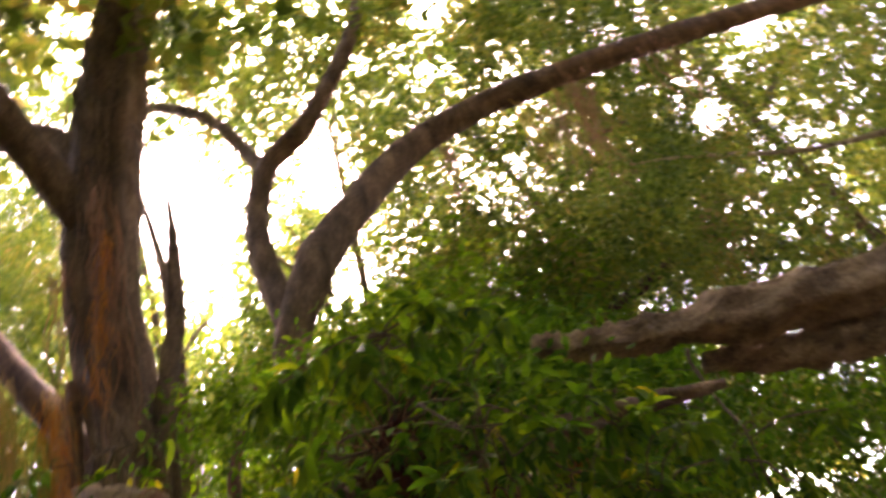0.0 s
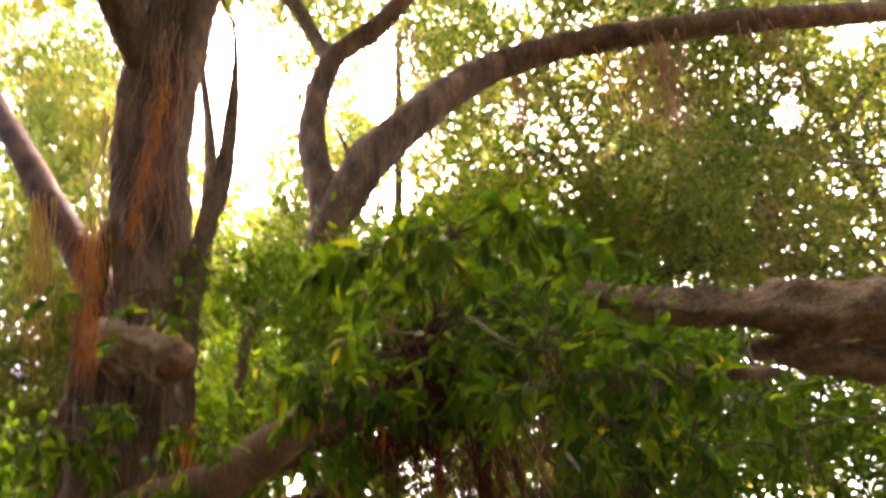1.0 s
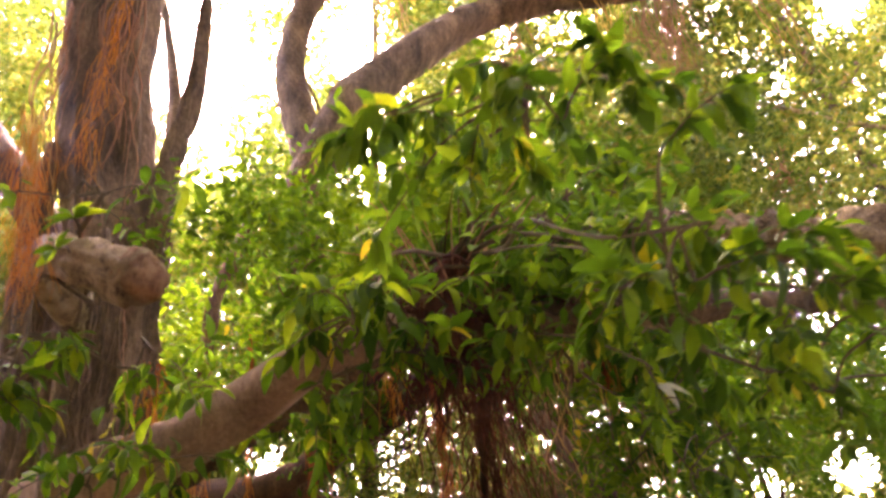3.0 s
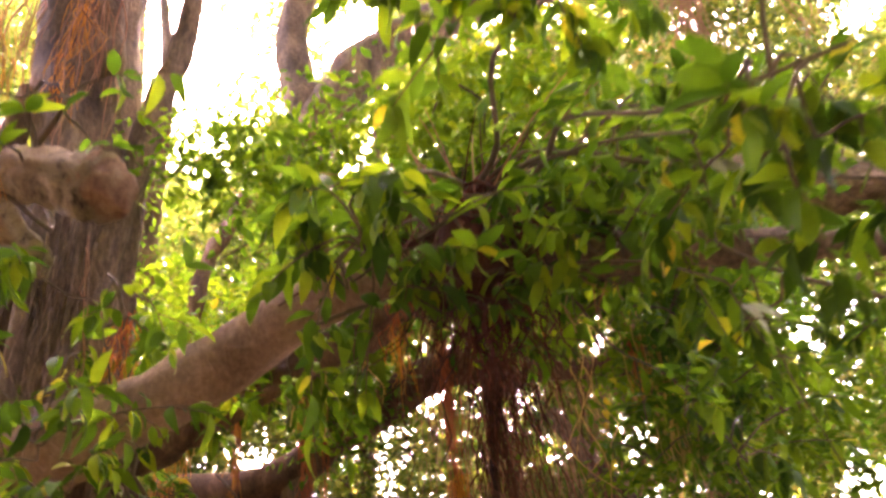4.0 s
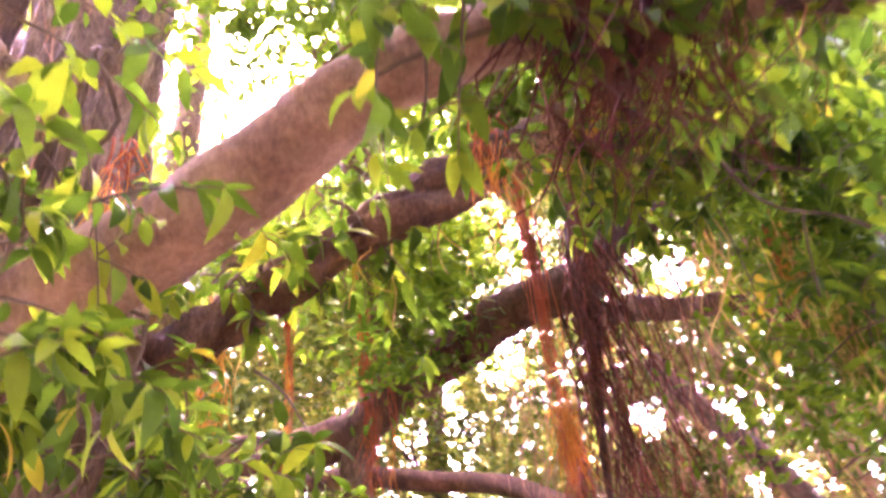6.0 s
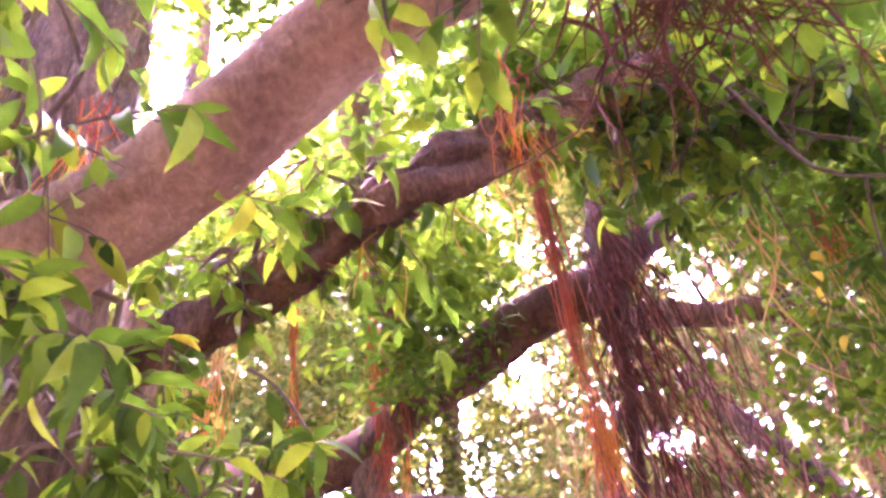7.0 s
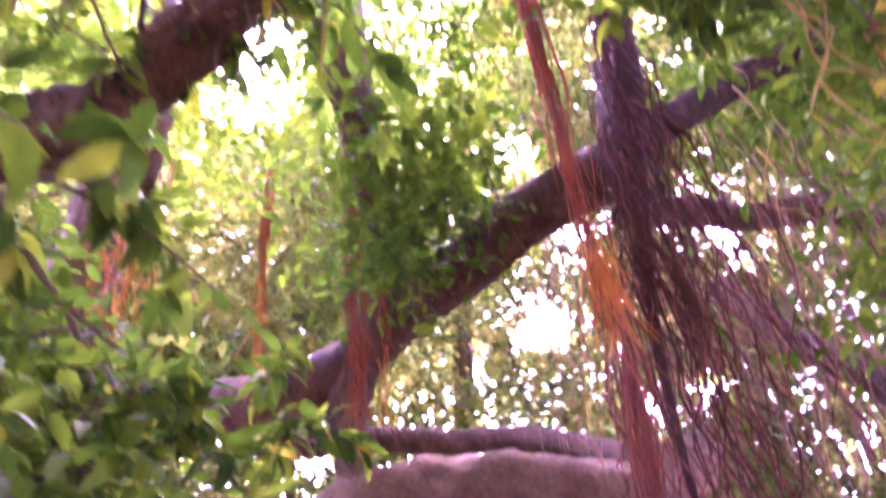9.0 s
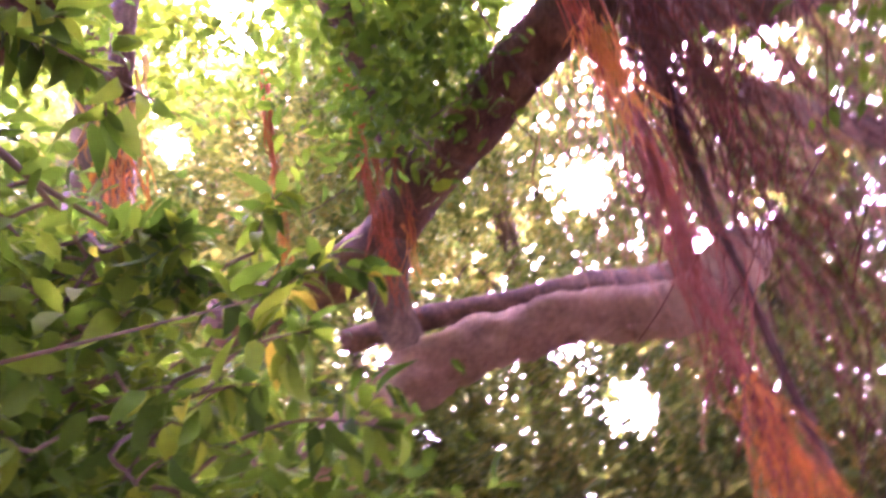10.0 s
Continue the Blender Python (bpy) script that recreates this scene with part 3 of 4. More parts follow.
aerial_root("aerial_root", (-0.75, 5.62, 4.4), 2.12, 30, 0.021, ROOT_RUST, "rust-red hanging root bundle with orange frayed end", 21, ROOT_TIP, 0.005, core=0.012, tip_from=0.84, tufts=4)
aerial_root("aerial_root", (-0.73, 5.8, 2.42), 1.45, 30, 0.022, ROOT_RED, "long dark red hanging roots with broad orange frayed end", 22, ROOT_TIP, 0.0045, lean=(-0.05, -0.14), tip_from=0.6, sway=0.024, tufts=7)
aerial_root("aerial_root", (-2.29, 6.6, 4.25), 1.4, 7, 0.012, ROOT_RUST, "thin orange hanging root bundle", 23, ROOT_TIP, 0.006, tip_from=0.5, tufts=5, sway=0.01)
aerial_root("aerial_root", (-1.74, 6.55, 5.0), 2.0, 6, 0.014, ROOT_BROWN, "thin brown hanging roots in loose strands", 24, None, 0.005, sway=0.02)
aerial_root("aerial_root", (-1.79, 6.55, 4.15), 1.6, 15, 0.024, ROOT_RUST, "rust-red hanging roots in a loose braid", 25, ROOT_RUST, 0.006, tip_from=0.5, sway=0.02, tufts=4)
aerial_root("aerial_root", (-1.66, 6.55, 3.5), 0.9, 5, 0.014, ROOT_RUST, "short rust-red hanging root strands", 74, ROOT_TIP, 0.005, tip_from=0.6, sway=0.014)
aerial_root("aerial_root", (-0.9, 4.3, 3.02), 0.32, 9, 0.022, ROOT_RUST, "short frayed rusty root tuft under a twig", 26, ROOT_TIP, 0.004, tip_from=0.5)
aerial_root("aerial_root", (-2.4, 4.15, 6.3), 2.5, 18, 0.075, ROOT_BROWN, "reddish-brown root strands hanging down a trunk", 27, None, 0.006, sway=0.04, lean=(0.08, -0.02))
aerial_root("aerial_root", (-2.37, 4.13, 5.65), 1.5, 14, 0.03, ROOT_TIP, "orange root strands hanging down a trunk", 28, ROOT_TIP, 0.005, tip_from=0.5, sway=0.025, lean=(-0.1, -0.01))
aerial_root("aerial_root", (-2.74, 4.2, 5.6), 1.6, 9, 0.05, ROOT_BROWN, "brown root strands hanging beside a trunk", 35, None, 0.007, sway=0.03)
aerial_root("aerial_root", (-2.16, 3.25, 3.8), 0.85, 24, 0.034, ROOT_DRY, "golden beard of dry hanging rootlets", 29, ROOT_TIP, 0.0028, tip_from=0.1, lean=(0.1, -0.02), tufts=9)
aerial_root("aerial_root", (-2.47, 3.25, 4.0), 0.9, 20, 0.036, ROOT_DRY, "tan beard of dry hanging rootlets", 30, ROOT_DRY, 0.0028, tip_from=0.1, lean=(0.13, 0), tufts=9)
aerial_root("aerial_root", (-2.35, 5.6, 3.4), 0.75, 16, 0.05, ROOT_DRY, "tan frayed hanging rootlets", 31, ROOT_TIP, 0.006, tip_from=0.5)
aerial_root("aerial_root", (-1.1, 6.5, 3.5), 0.85, 1, 0.005, ROOT_DARK, "single thin hanging root", 32, None, 0.008, sway=0.03)
aerial_root("aerial_root", (0.0, 5.3, 3.2), 1.1, 4, 0.05, ROOT_DRY, "thin pale dangling roots", 33, None, 0.006, sway=0.04)
aerial_root("aerial_root", (0.45, 5.6, 3.3), 0.8, 12, 0.06, ROOT_DRY, "tan frayed hanging rootlets", 34, ROOT_DRY, 0.005, tip_from=0.4)
for k, (top, ln, n, spread) in enumerate((((1.6, 7.0, 8.1), 1.3, 8, 0.1), ((-0.8, 6.35, 8.35), 1.6, 10, 0.12), ((-2.2, 6.2, 9.0), 1.3, 8, 0.12), ((3.6, 7.2, 8.3), 1.6, 10, 0.14))):
    aerial_root("aerial_root", top, ln, n, spread, ROOT_BROWN if k % 2 else ROOT_DRY, "dry brown root strands hanging from an arching limb", 60 + k, ROOT_DRY, 0.009, tip_from=0.4, sway=0.05)
aerial_root("aerial_root", (-2.32, 4.27, 3.7), 1.7, 26, 0.1, BARK, "brown root strands clinging to a fluted trunk", 36, None, 0.008, sway=0.03)
aerial_root("aerial_root", (-2.42, 4.2, 7.6), 2.6, 26, 0.1, BARK, "grey-brown root cords running down a trunk", 37, None, 0.014, sway=0.03, lean=(-0.12, -0.02))
for k, (top, ln, n, spread) in enumerate((((2.35, 7.05, 8.15), 2.0, 46, 0.13), ((1.95, 7.0, 8.0), 1.4, 24, 0.1), ((0.5, 6.8, 7.75), 1.7, 20, 0.06), ((2.95, 7.1, 5.7), 1.0, 24, 0.1))):
    aerial_root("aerial_root", top, ln, n, spread, ROOT_BROWN, "matted reddish-brown beard of dry hanging roots", 80 + k, ROOT_RUST if k == 3 else ROOT_BROWN, 0.006, tip_from=0.2, sway=0.06, lean=(-0.15, 0), tufts=2)
aerial_root("aerial_root", (-1.87, 3.6, 3.02), 0.75, 2, 0.03, ROOT_BROWN, "thin dangling roots under a broken stub", 71, None, 0.004, sway=0.012, lean=(0.06, 0))
aerial_root("aerial_root", (-1.95, 4.1, 2.98), 0.26, 8, 0.02, ROOT_RUST, "short rusty frayed root tuft", 72, ROOT_TIP, 0.004, tip_from=0.3)
aerial_root("aerial_root", (0.36, 5.6, 3.25), 0.3, 8, 0.03, ROOT_RUST, "short rusty frayed root tuft", 73, ROOT_TIP, 0.005, tip_from=0.3)
# root curtain round the dark stem
r = random.Random(40)
curtain = thing("root_curtain", (-0.5, 6.1, 3.9), "dense purple-brown curtain of hanging roots", "aerial root")
for k in range(105):
    a = r.uniform(0, 2 * math.pi)
    rad = r.uniform(0.03, 0.15)
    high = r.uniform(2.8, 4.6)
    rad *= min(1.0, 1.0 - (high - 3.4) * 0.45)
    top = (-0.5 + (high - 3.3) * 0.14 + math.cos(a) * rad * 0.9 + r.gauss(0.0, 0.02), 6.2 + math.sin(a) * rad * 0.8, high)
    ln = r.uniform(0.9, 2.6)
    bm = bmesh.new()
    tube(bm, hanging(r, top, ln, 0.04, 11, (math.cos(a) * rad * ln * 1.2 + r.gauss(0.08, 0.14), r.gauss(0.0, 0.14))), r.choice((0.0025, 0.003, 0.004, 0.005, 0.007)), 0.002, sides=5, rough=0.2, ribs=0, step=0.1)
    part("strand", bm, ROOT_DARK if k % 4 else ROOT_RED, curtain)
for k in range(36):
    top = (r.uniform(-0.2, 1.3), r.uniform(6.6, 7.4), r.uniform(3.5, 4.4))
    bm = bmesh.new()
    tube(bm, hanging(r, top, r.uniform(0.6, 1.8), 0.04, 6), r.uniform(0.004, 0.009), 0.002, sides=4, rough=0, ribs=0, step=0.12)
    part("strand", bm, ROOT_DARK if k % 3 else ROOT_DRY, curtain)
bm = bmesh.new()
for k in range(420):
    top = (r.uniform(-1.0, 1.5), r.uniform(6.7, 7.9), r.uniform(2.6, 4.4))
    tube(bm, hanging(r, top, r.uniform(0.4, 1.5), 0.035, 5, (r.gauss(0, 0.08), 0)), r.choice((0.0025, 0.003, 0.004, 0.006)), 0.0015, sides=4, rough=0, ribs=0, step=0.2)
tagged(part("root_hair", bm, ROOT_BROWN, curtain, "fine brown hanging root hair"), kind="stuff")
# knot of roots over the low limb
knot = thing("root_knot", (-0.62, 3.84, 2.75), "dark reddish knot of roots clasping the low limb", "aerial root")
limb("stem", knot, [(-0.62, 3.8, 2.66), (-0.61, 3.78, 2.85), (-0.58, 3.76, 3.02), (-0.5, 3.76, 3.16)], 0.11, 0.03, ROOT_DARK, ribs=0.5, rough=0.4, seed=14.0, radii=[0.1, 0.1, 0.07, 0.02])
for k in range(34):
    a0 = Vector((-0.56 + r.gauss(0, 0.06), 3.74 + r.gauss(0, 0.04), r.uniform(2.8, 3.05)))
    d0 = Vector((r.gauss(0.2, 0.2), r.gauss(-0.15, 0.2), r.uniform(0.15, 0.5)))
    limb("strand", knot, [a0, a0 + d0 * 0.45 + Vector((0, 0, 0.05)), a0 + d0], 0.005, 0.002, ROOT_BROWN if k % 3 else ROOT_DARK, sides=5, step=0.1)
for k in range(30):
    top = (-0.6 + r.gauss(0, 0.09), 3.78 + r.gauss(0, 0.06), r.uniform(2.75, 3.1))
    end = (top[0] + r.gauss(-0.05, 0.28), top[1] + r.gauss(-0.1, 0.12), 2.62 + r.random() * 0.25)
    bm = bmesh.new()
    mid = (Vector(top) + Vector(end)) / 2 + Vector((r.gauss(0, 0.04), r.gauss(-0.05, 0.04), 0.06))
    tube(bm, [top, mid, end], r.uniform(0.004, 0.011), 0.003, sides=5, rough=0, ribs=0, step=0.08)
    part("strand", bm, ROOT_DARK if k % 4 else TWIG, knot)
bm = bmesh.new()
for k in range(260):
    top = (-0.6 + r.gauss(0, 0.1), 3.8 + r.gauss(0, 0.08), r.uniform(2.6, 3.15))
    tube(bm, hanging(r, top, r.uniform(0.12, 0.45), 0.03, 4, (r.gauss(0, 0.12), r.gauss(0, 0.06))), r.choice((0.002, 0.003, 0.004, 0.006)), 0.0015, sides=4, rough=0, ribs=0, step=0.12)
tagged(part("root_hair", bm, ROOT_DARK, knot, "matted dark brown rootlets"), kind="stuff")
limb("strand", knot, [(-0.5, 3.7, 2.72), (-0.75, 3.7, 2.68), (-1.0, 3.7, 2.64), (-1.2, 3.74, 2.6)], 0.012, 0.006, TWIG, sides=6)
limb("strand", knot, [(-1.02, 3.72, 2.66), (-1.03, 3.74, 2.56), (-1.05, 3.74, 2.45)], 0.006, 0.003, TWIG, sides=5)
limb("strand", knot, [(-0.56, 3.77, 3.05), (-0.7, 4.0, 3.12), (-0.9, 4.3, 3.02)], 0.012, 0.006, TWIG, sides=6)
for k in range(22):
    x = r.uniform(-0.7, 0.7)
    limb("strand", knot, hanging(r, (x, 3.84 + r.gauss(0, 0.03), 2.75), r.uniform(0.06, 0.22), 0.02, 3), 0.004, 0.002, ROOT_BROWN if k % 2 else TWIG, sides=4, rough=0, ribs=0, step=0.1)
# rootlets under the dark limb
fringe = thing("root_fringe", (-0.9, 4.45, 2.85), "short brown rootlets hanging under a limb", "aerial root")
for k in range(34):
    u = r.random()
    x = -1.6 + 1.05 * u
    bm = bmesh.new()
    tube(bm, hanging(r, (x, 4.76 + r.gauss(0, 0.03), 2.82 + 0.5 * u), r.uniform(0.08, 0.4), 0.02, 4), 0.004, 0.002, sides=4, rough=0, ribs=0, step=0.08)
    part("strand", bm, ROOT_DRY if k % 2 else TWIG, fringe)
bm = bmesh.new()
for k in range(200):
    u = r.random()
    top = (-0.95 + 0.6 * u, 4.8 + r.gauss(0, 0.035), 3.14 + 0.32 * u)
    tube(bm, hanging(r, top, r.uniform(0.05, 0.15), 0.01, 3, (r.gauss(0.03, 0.03), r.gauss(-0.02, 0.02))), r.choice((0.002, 0.003, 0.004)), 0.0012, sides=4, rough=0, ribs=0, step=0.1)
tagged(part("root_hair", bm, ROOT_BROWN, fringe, "short bristly brown rootlets"), kind="stuff")

# ---- near leafy branches ----
def grove(centre, radii, count, leaves, hold=None, size=1.0, yellow=0.0, length=(0.28, 0.5), droop=0.35):
    """Leafy branches that fan out inside an oval from a bough that leaves a limb at hold."""
    centre = Vector(centre)
    hold = Vector(hold) if hold else centre + Vector((0.3, 0.5, 0.9))
    bough = thing("bough", hold, "slender brown bough carrying leafy twigs", "branch", "slender boughs")
    end = centre + (centre - hold).normalized() * max(radii) * 0.6
    bend = random.Random(int(abs(centre.x * 991 + centre.z * 577)))
    line = [hold] + [hold.lerp(end, u) + Vector((bend.gauss(0, 0.05), bend.gauss(0, 0.05), 0.07 + bend.gauss(0, 0.05))) for u in (0.25, 0.5, 0.75)] + [end]
    limb("stem", bough, line, 0.012, 0.004, TWIG, sides=7, step=0.08, rough=0.2, ribs=0)
    line = spline(line, 0.05)
    for k in range(count):
        while True:
            q = Vector((rng.uniform(-1, 1), rng.uniform(-1, 1), rng.uniform(-1, 1)))
            if q.length < 1:
                break
        base = centre + Vector((q.x * radii[0], q.y * radii[1], q.z * radii[2]))
        way = Vector((q.x + rng.gauss(0, 0.5), q.y + rng.gauss(0, 0.5), rng.gauss(0.1, 0.45)))
        root = min(line, key=lambda p: (p - base).length)
        leafy_branch(base, way, rng.uniform(*length), leaves, rng, size=size, yellow=yellow, droop=droop, root=root)


KNOT, TRUNK_A, LIMB_2 = (-0.55, 3.77, 3.1), (-2.25, 4.3, 2.6), (-0.4, 4.86, 3.52)
GROVES = [
    ((-0.85, 3.38, 2.68), (0.24, 0.2, 0.14), 10, 26, KNOT),
    ((-0.34, 2.68, 2.93), (0.34, 0.2, 0.17), 13, 28, KNOT),
    ((-0.04, 2.66, 2.48), (0.1, 0.18, 0.28), 9, 28, KNOT),
    ((0.4, 3.0, 2.42), (0.25, 0.2, 0.16), 7, 26, KNOT),
    ((0.35, 3.3, 2.3), (0.35, 0.25, 0.16), 7, 26, KNOT),
    ((0.95, 3.5, 2.25), (0.4, 0.3, 0.2), 5, 26, (1.1, 4.1, 3.0)),
    ((-1.0, 3.55, 2.72), (0.25, 0.12, 0.12), 6, 22, KNOT),
    ((-0.12, 3.6, 3.14), (0.42, 0.2, 0.14), 10, 26, KNOT),
    ((0.35, 4.85, 2.5), (0.45, 0.3, 0.25), 9, 26, LIMB_2),
    ((-1.98, 3.78, 2.36), (0.15, 0.1, 0.14), 6, 18, (-2.05, 4.0, 2.5)),
    ((-2.05, 3.3, 2.68), (0.3, 0.25, 0.15), 11, 24, (-2.1, 3.7, 3.2)),
    ((-1.88, 3.25, 3.27), (0.12, 0.08, 0.04), 3, 9, (-2.0, 3.42, 3.25)),
    ((-1.78, 3.72, 2.78), (0.12, 0.1, 0.08), 3, 18, (-2.2, 4.2, 2.8)),
    ((-1.88, 3.56, 2.02), (0.18, 0.16, 0.14), 12, 24, (-2.05, 3.85, 2.1)),
    ((-1.76, 3.95, 1.94), (0.14, 0.14, 0.1), 8, 24, (-1.95, 3.85, 2.15)),
    ((-1.95, 4.5, 2.2), (0.3, 0.3, 0.22), 9, 24, TRUNK_A),
    ((-1.95, 5.2, 1.7), (0.4, 0.35, 0.16), 14, 30, TRUNK_A),
    ((-2.1, 5.2, 2.08), (0.38, 0.3, 0.14), 12, 28, TRUNK_A),
    ((-1.9, 5.5, 2.08), (0.3, 0.25, 0.12), 10, 30, TRUNK_A),
    ((-1.78, 4.42, 1.96), (0.2, 0.2, 0.15), 8, 26, TRUNK_A),
    ((-2.1, 5.75, 1.9), (0.35, 0.3, 0.18), 9, 26, TRUNK_A),
    ((-0.05, 5.0, 3.25), (0.4, 0.3, 0.3), 15, 26, LIMB_2),
    ((0.5, 5.2, 3.1), (0.45, 0.3, 0.35), 10, 26, LIMB_2),
    ((-0.2, 5.75, 3.85), (0.1, 0.1, 0.12), 3, 16, (-0.3, 6.3, 4.3)),
    ((0.55, 5.5, 2.65), (0.4, 0.3, 0.25), 7, 24, (0.7, 7.4, 3.78)),
    ((-1.5, 4.55, 2.95), (0.25, 0.12, 0.12), 7, 24, (-1.55, 4.76, 2.9)),
    ((-1.78, 4.6, 2.72), (0.18, 0.1, 0.1), 5, 20, (-1.8, 4.88, 2.83)),
    ((-0.9, 4.65, 3.3), (0.2, 0.1, 0.1), 4, 22, (-0.9, 4.8, 3.22)),
    ((-0.3, 4.7, 3.35), (0.25, 0.15, 0.15), 8, 24, LIMB_2),
    ((-0.05, 3.6, 2.95), (0.3, 0.2, 0.2), 10, 26, KNOT),
    ((-0.1, 3.72, 2.72), (0.4, 0.1, 0.1), 6, 24, (-0.4, 3.86, 2.85)),
]
for centre, radii, count, leaves, hold in GROVES:
    low = centre[2] < 2.3
    grove(centre, radii, count, leaves, hold, yellow=0.004, length=(0.16, 0.3) if low or (centre[0] > -0.4 and centre[1] < 3.35) else (0.26, 0.46), size=0.82 if low or (centre[0] > 0.2 and centre[1] < 4) else 1.0)

leafy_branch((0.0, 5.15, 3.0), (0.1, 0.1, -1), 0.42, 6, rng, "dangling twig with yellow-green leaves", size=0.75, yellow=1.0, root=(-0.1, 4.95, 3.4))
leafy_branch((-1.95, 3.75, 2.62), (0.05, -0.2, -1), 0.22, 4, rng, "short twig with yellowing leaves", size=0.9, yellow=0.8, root=(-2.1, 4.1, 2.75))
leafy_branch((-0.62, 3.62, 2.78), (-0.2, -0.4, -0.6), 0.2, 6, rng, "short twig with one yellowing leaf", size=0.9, yellow=0.2, root=(-0.6, 3.78, 2.85))

for at, way, hold in (((-0.02, 3.22, 2.34), (0.1, -0.1, -0.6), (-0.3, 3.5, 2.6)), ((-0.12, 2.9, 2.56), (0.1, -0.1, -0.8), (-0.4, 3.4, 2.9))):
    sprig = leafy_branch(at, way, 0.16, 3, rng, "short sprig with silvery pale leaves", root=hold)
    put_leaf(sprig, Vector(at) + Vector(way) * 0.12, Vector((0.5, -0.3, -0.6)), rng, 0.9, PALE_LEAF)
    put_leaf(sprig, Vector(at) + Vector(way) * 0.14, Vector((0.9, 0.1, 0.05)), rng, 0.8, PALE_LEAF)



def rosette(at, way, count, size, hold, label):
    """A twig tip with a whorl of leaves that spread like a star."""
    at, way, hold = Vector(at), Vector(way).normalized(), Vector(hold)
    ob = thing("leafy_branch", at, label, "foliage", "leafy fig branches")
    bm = bmesh.new()
    tube(bm, [hold, hold.lerp(at, 0.5) + Vector((0, 0, 0.04)), at], 0.006, 0.003, sides=5, rough=0, ribs=0, step=0.1)
    part("twig", bm, TWIG, ob)
    u = way.orthogonal().normalized()
    v = way.cross(u)
    for k in range(count):
        a = 2.4 * k + rng.uniform(-0.3, 0.3)
        lift = 0.15 + 0.75 * k / count
        put_leaf(ob, at, u * math.cos(a) + v * math.sin(a) + way * lift, rng, size, LEAF_MESHES[k % 3])
    return ob


rosette((-0.72, 3.24, 2.72), (0.1, -0.6, 0.3), 9, 1.25, (-0.6, 3.7, 2.85), "star of long dark green leaves on a twig tip")
rosette((-0.6, 3.36, 2.6), (0.3, -0.7, -0.2), 7, 1.1, (-0.58, 3.75, 2.8), "star of long dark green leaves on a twig tip")
rosette((-0.42, 5.55, 3.66), (-0.2, -0.8, -0.3), 9, 1.3, (-0.3, 6.3, 4.3), "star of bright green oval leaves beside a dark stem")
rosette((-1.72, 5.3, 1.95), (0.3, -0.7, 0.1), 8, 1.25, (-2.0, 5.7, 2.1), "star of bright green leaves at the end of a twig")
rosette((-1.86, 5.12, 1.9), (0.1, -0.7, 0.2), 7, 1.3, (-2.1, 5.6, 2.0), "star of deep green leaves at the end of a twig")
rosette((-1.5, 4.5, 2.1), (0.2, -0.7, -0.3), 6, 1.2, (-1.8, 4.8, 2.5), "star of light green leaves at the end of a twig")

rosette((-1.84, 3.12, 3.1), (-0.1, -0.5, 0.7), 7, 1.0, (-1.98, 3.42, 3.17), "star of yellow-green leaves sprouting from a broken stub")
rosette((-1.88, 3.12, 2.98), (-0.3, -0.6, 0.2), 6, 0.95, (-2.0, 3.42, 3.12), "star of yellow-green leaves sprouting from a broken stub")
rosette((-1.68, 3.32, 3.12), (0.2, -0.2, 0.8), 4, 0.6, (-1.8, 3.36, 3.05), "small sprout of leaves on a broken stub")

# ---- mid foliage in masses ----
def mid_mass(label, blobs, size=0.085, skin=LEAF_MID):
    ob = thing("foliage_mass", blobs[0][0], label, "foliage", kind="stuff")
    pts = []
    for centre, radii, clumps in blobs:
        q = nrng.normal(size=(clumps, 3))
        q /= np.linalg.norm(q, axis=1)[:, None]
        q *= nrng.random((clumps, 1)) ** 0.4
        pts.append(clump_points(nrng, np.array(centre) + q * np.array(radii), 54, 0.13))
    pts = np.concatenate(pts)
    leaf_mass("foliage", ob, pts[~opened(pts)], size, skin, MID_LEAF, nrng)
    r = random.Random(len(blobs) * 7 + 1)
    bm = bmesh.new()
    for centre, radii, clumps in blobs:
        for k in range(max(3, clumps // 12)):
            a = Vector(centre) + Vector((r.uniform(-1, 1) * radii[0], r.uniform(-1, 1) * radii[1], r.uniform(-1, 1) * radii[2])) * 0.9
            b = a + Vector((r.gauss(0, 0.4), r.gauss(0, 0.3), r.gauss(-0.1, 0.3)))
            tube(bm, [a, (a + b) / 2 + Vector((r.gauss(0, 0.05), 0, r.gauss(0, 0.05))), b], r.uniform(0.003, 0.008), 0.002, sides=5, rough=0, ribs=0, step=0.15)
    tagged(part("twig_tangle", bm, TWIG, ob), kind="stuff")
    return ob


mid_mass("green leafy tangle behind the hanging roots", [((-1.35, 6.2, 3.8), (0.4, 0.3, 0.3), 12), ((-1.6, 6.5, 3.6), (0.35, 0.2, 0.3), 8), ((-1.3, 6.7, 3.95), (0.5, 0.3, 0.4), 11)], 0.1)
mid_mass("green leafy tangle between the limbs", [((1.4, 5.4, 2.85), (0.9, 0.5, 0.5), 20), ((0.5, 5.9, 2.5), (0.5, 0.4, 0.35), 14), ((2.6, 5.6, 2.7), (0.8, 0.5, 0.5), 12)])
mid_mass("olive leafy branches high under the arching limb", [((0.4, 6.1, 5.4), (0.9, 0.6, 0.8), 48), ((1.4, 6.3, 5.1), (0.9, 0.6, 0.9), 44), ((-0.5, 6.3, 5.2), (0.7, 0.5, 0.6), 24), ((2.8, 6.6, 5.2), (1.0, 0.7, 1.0), 40)], 0.08, LEAF_FAR)
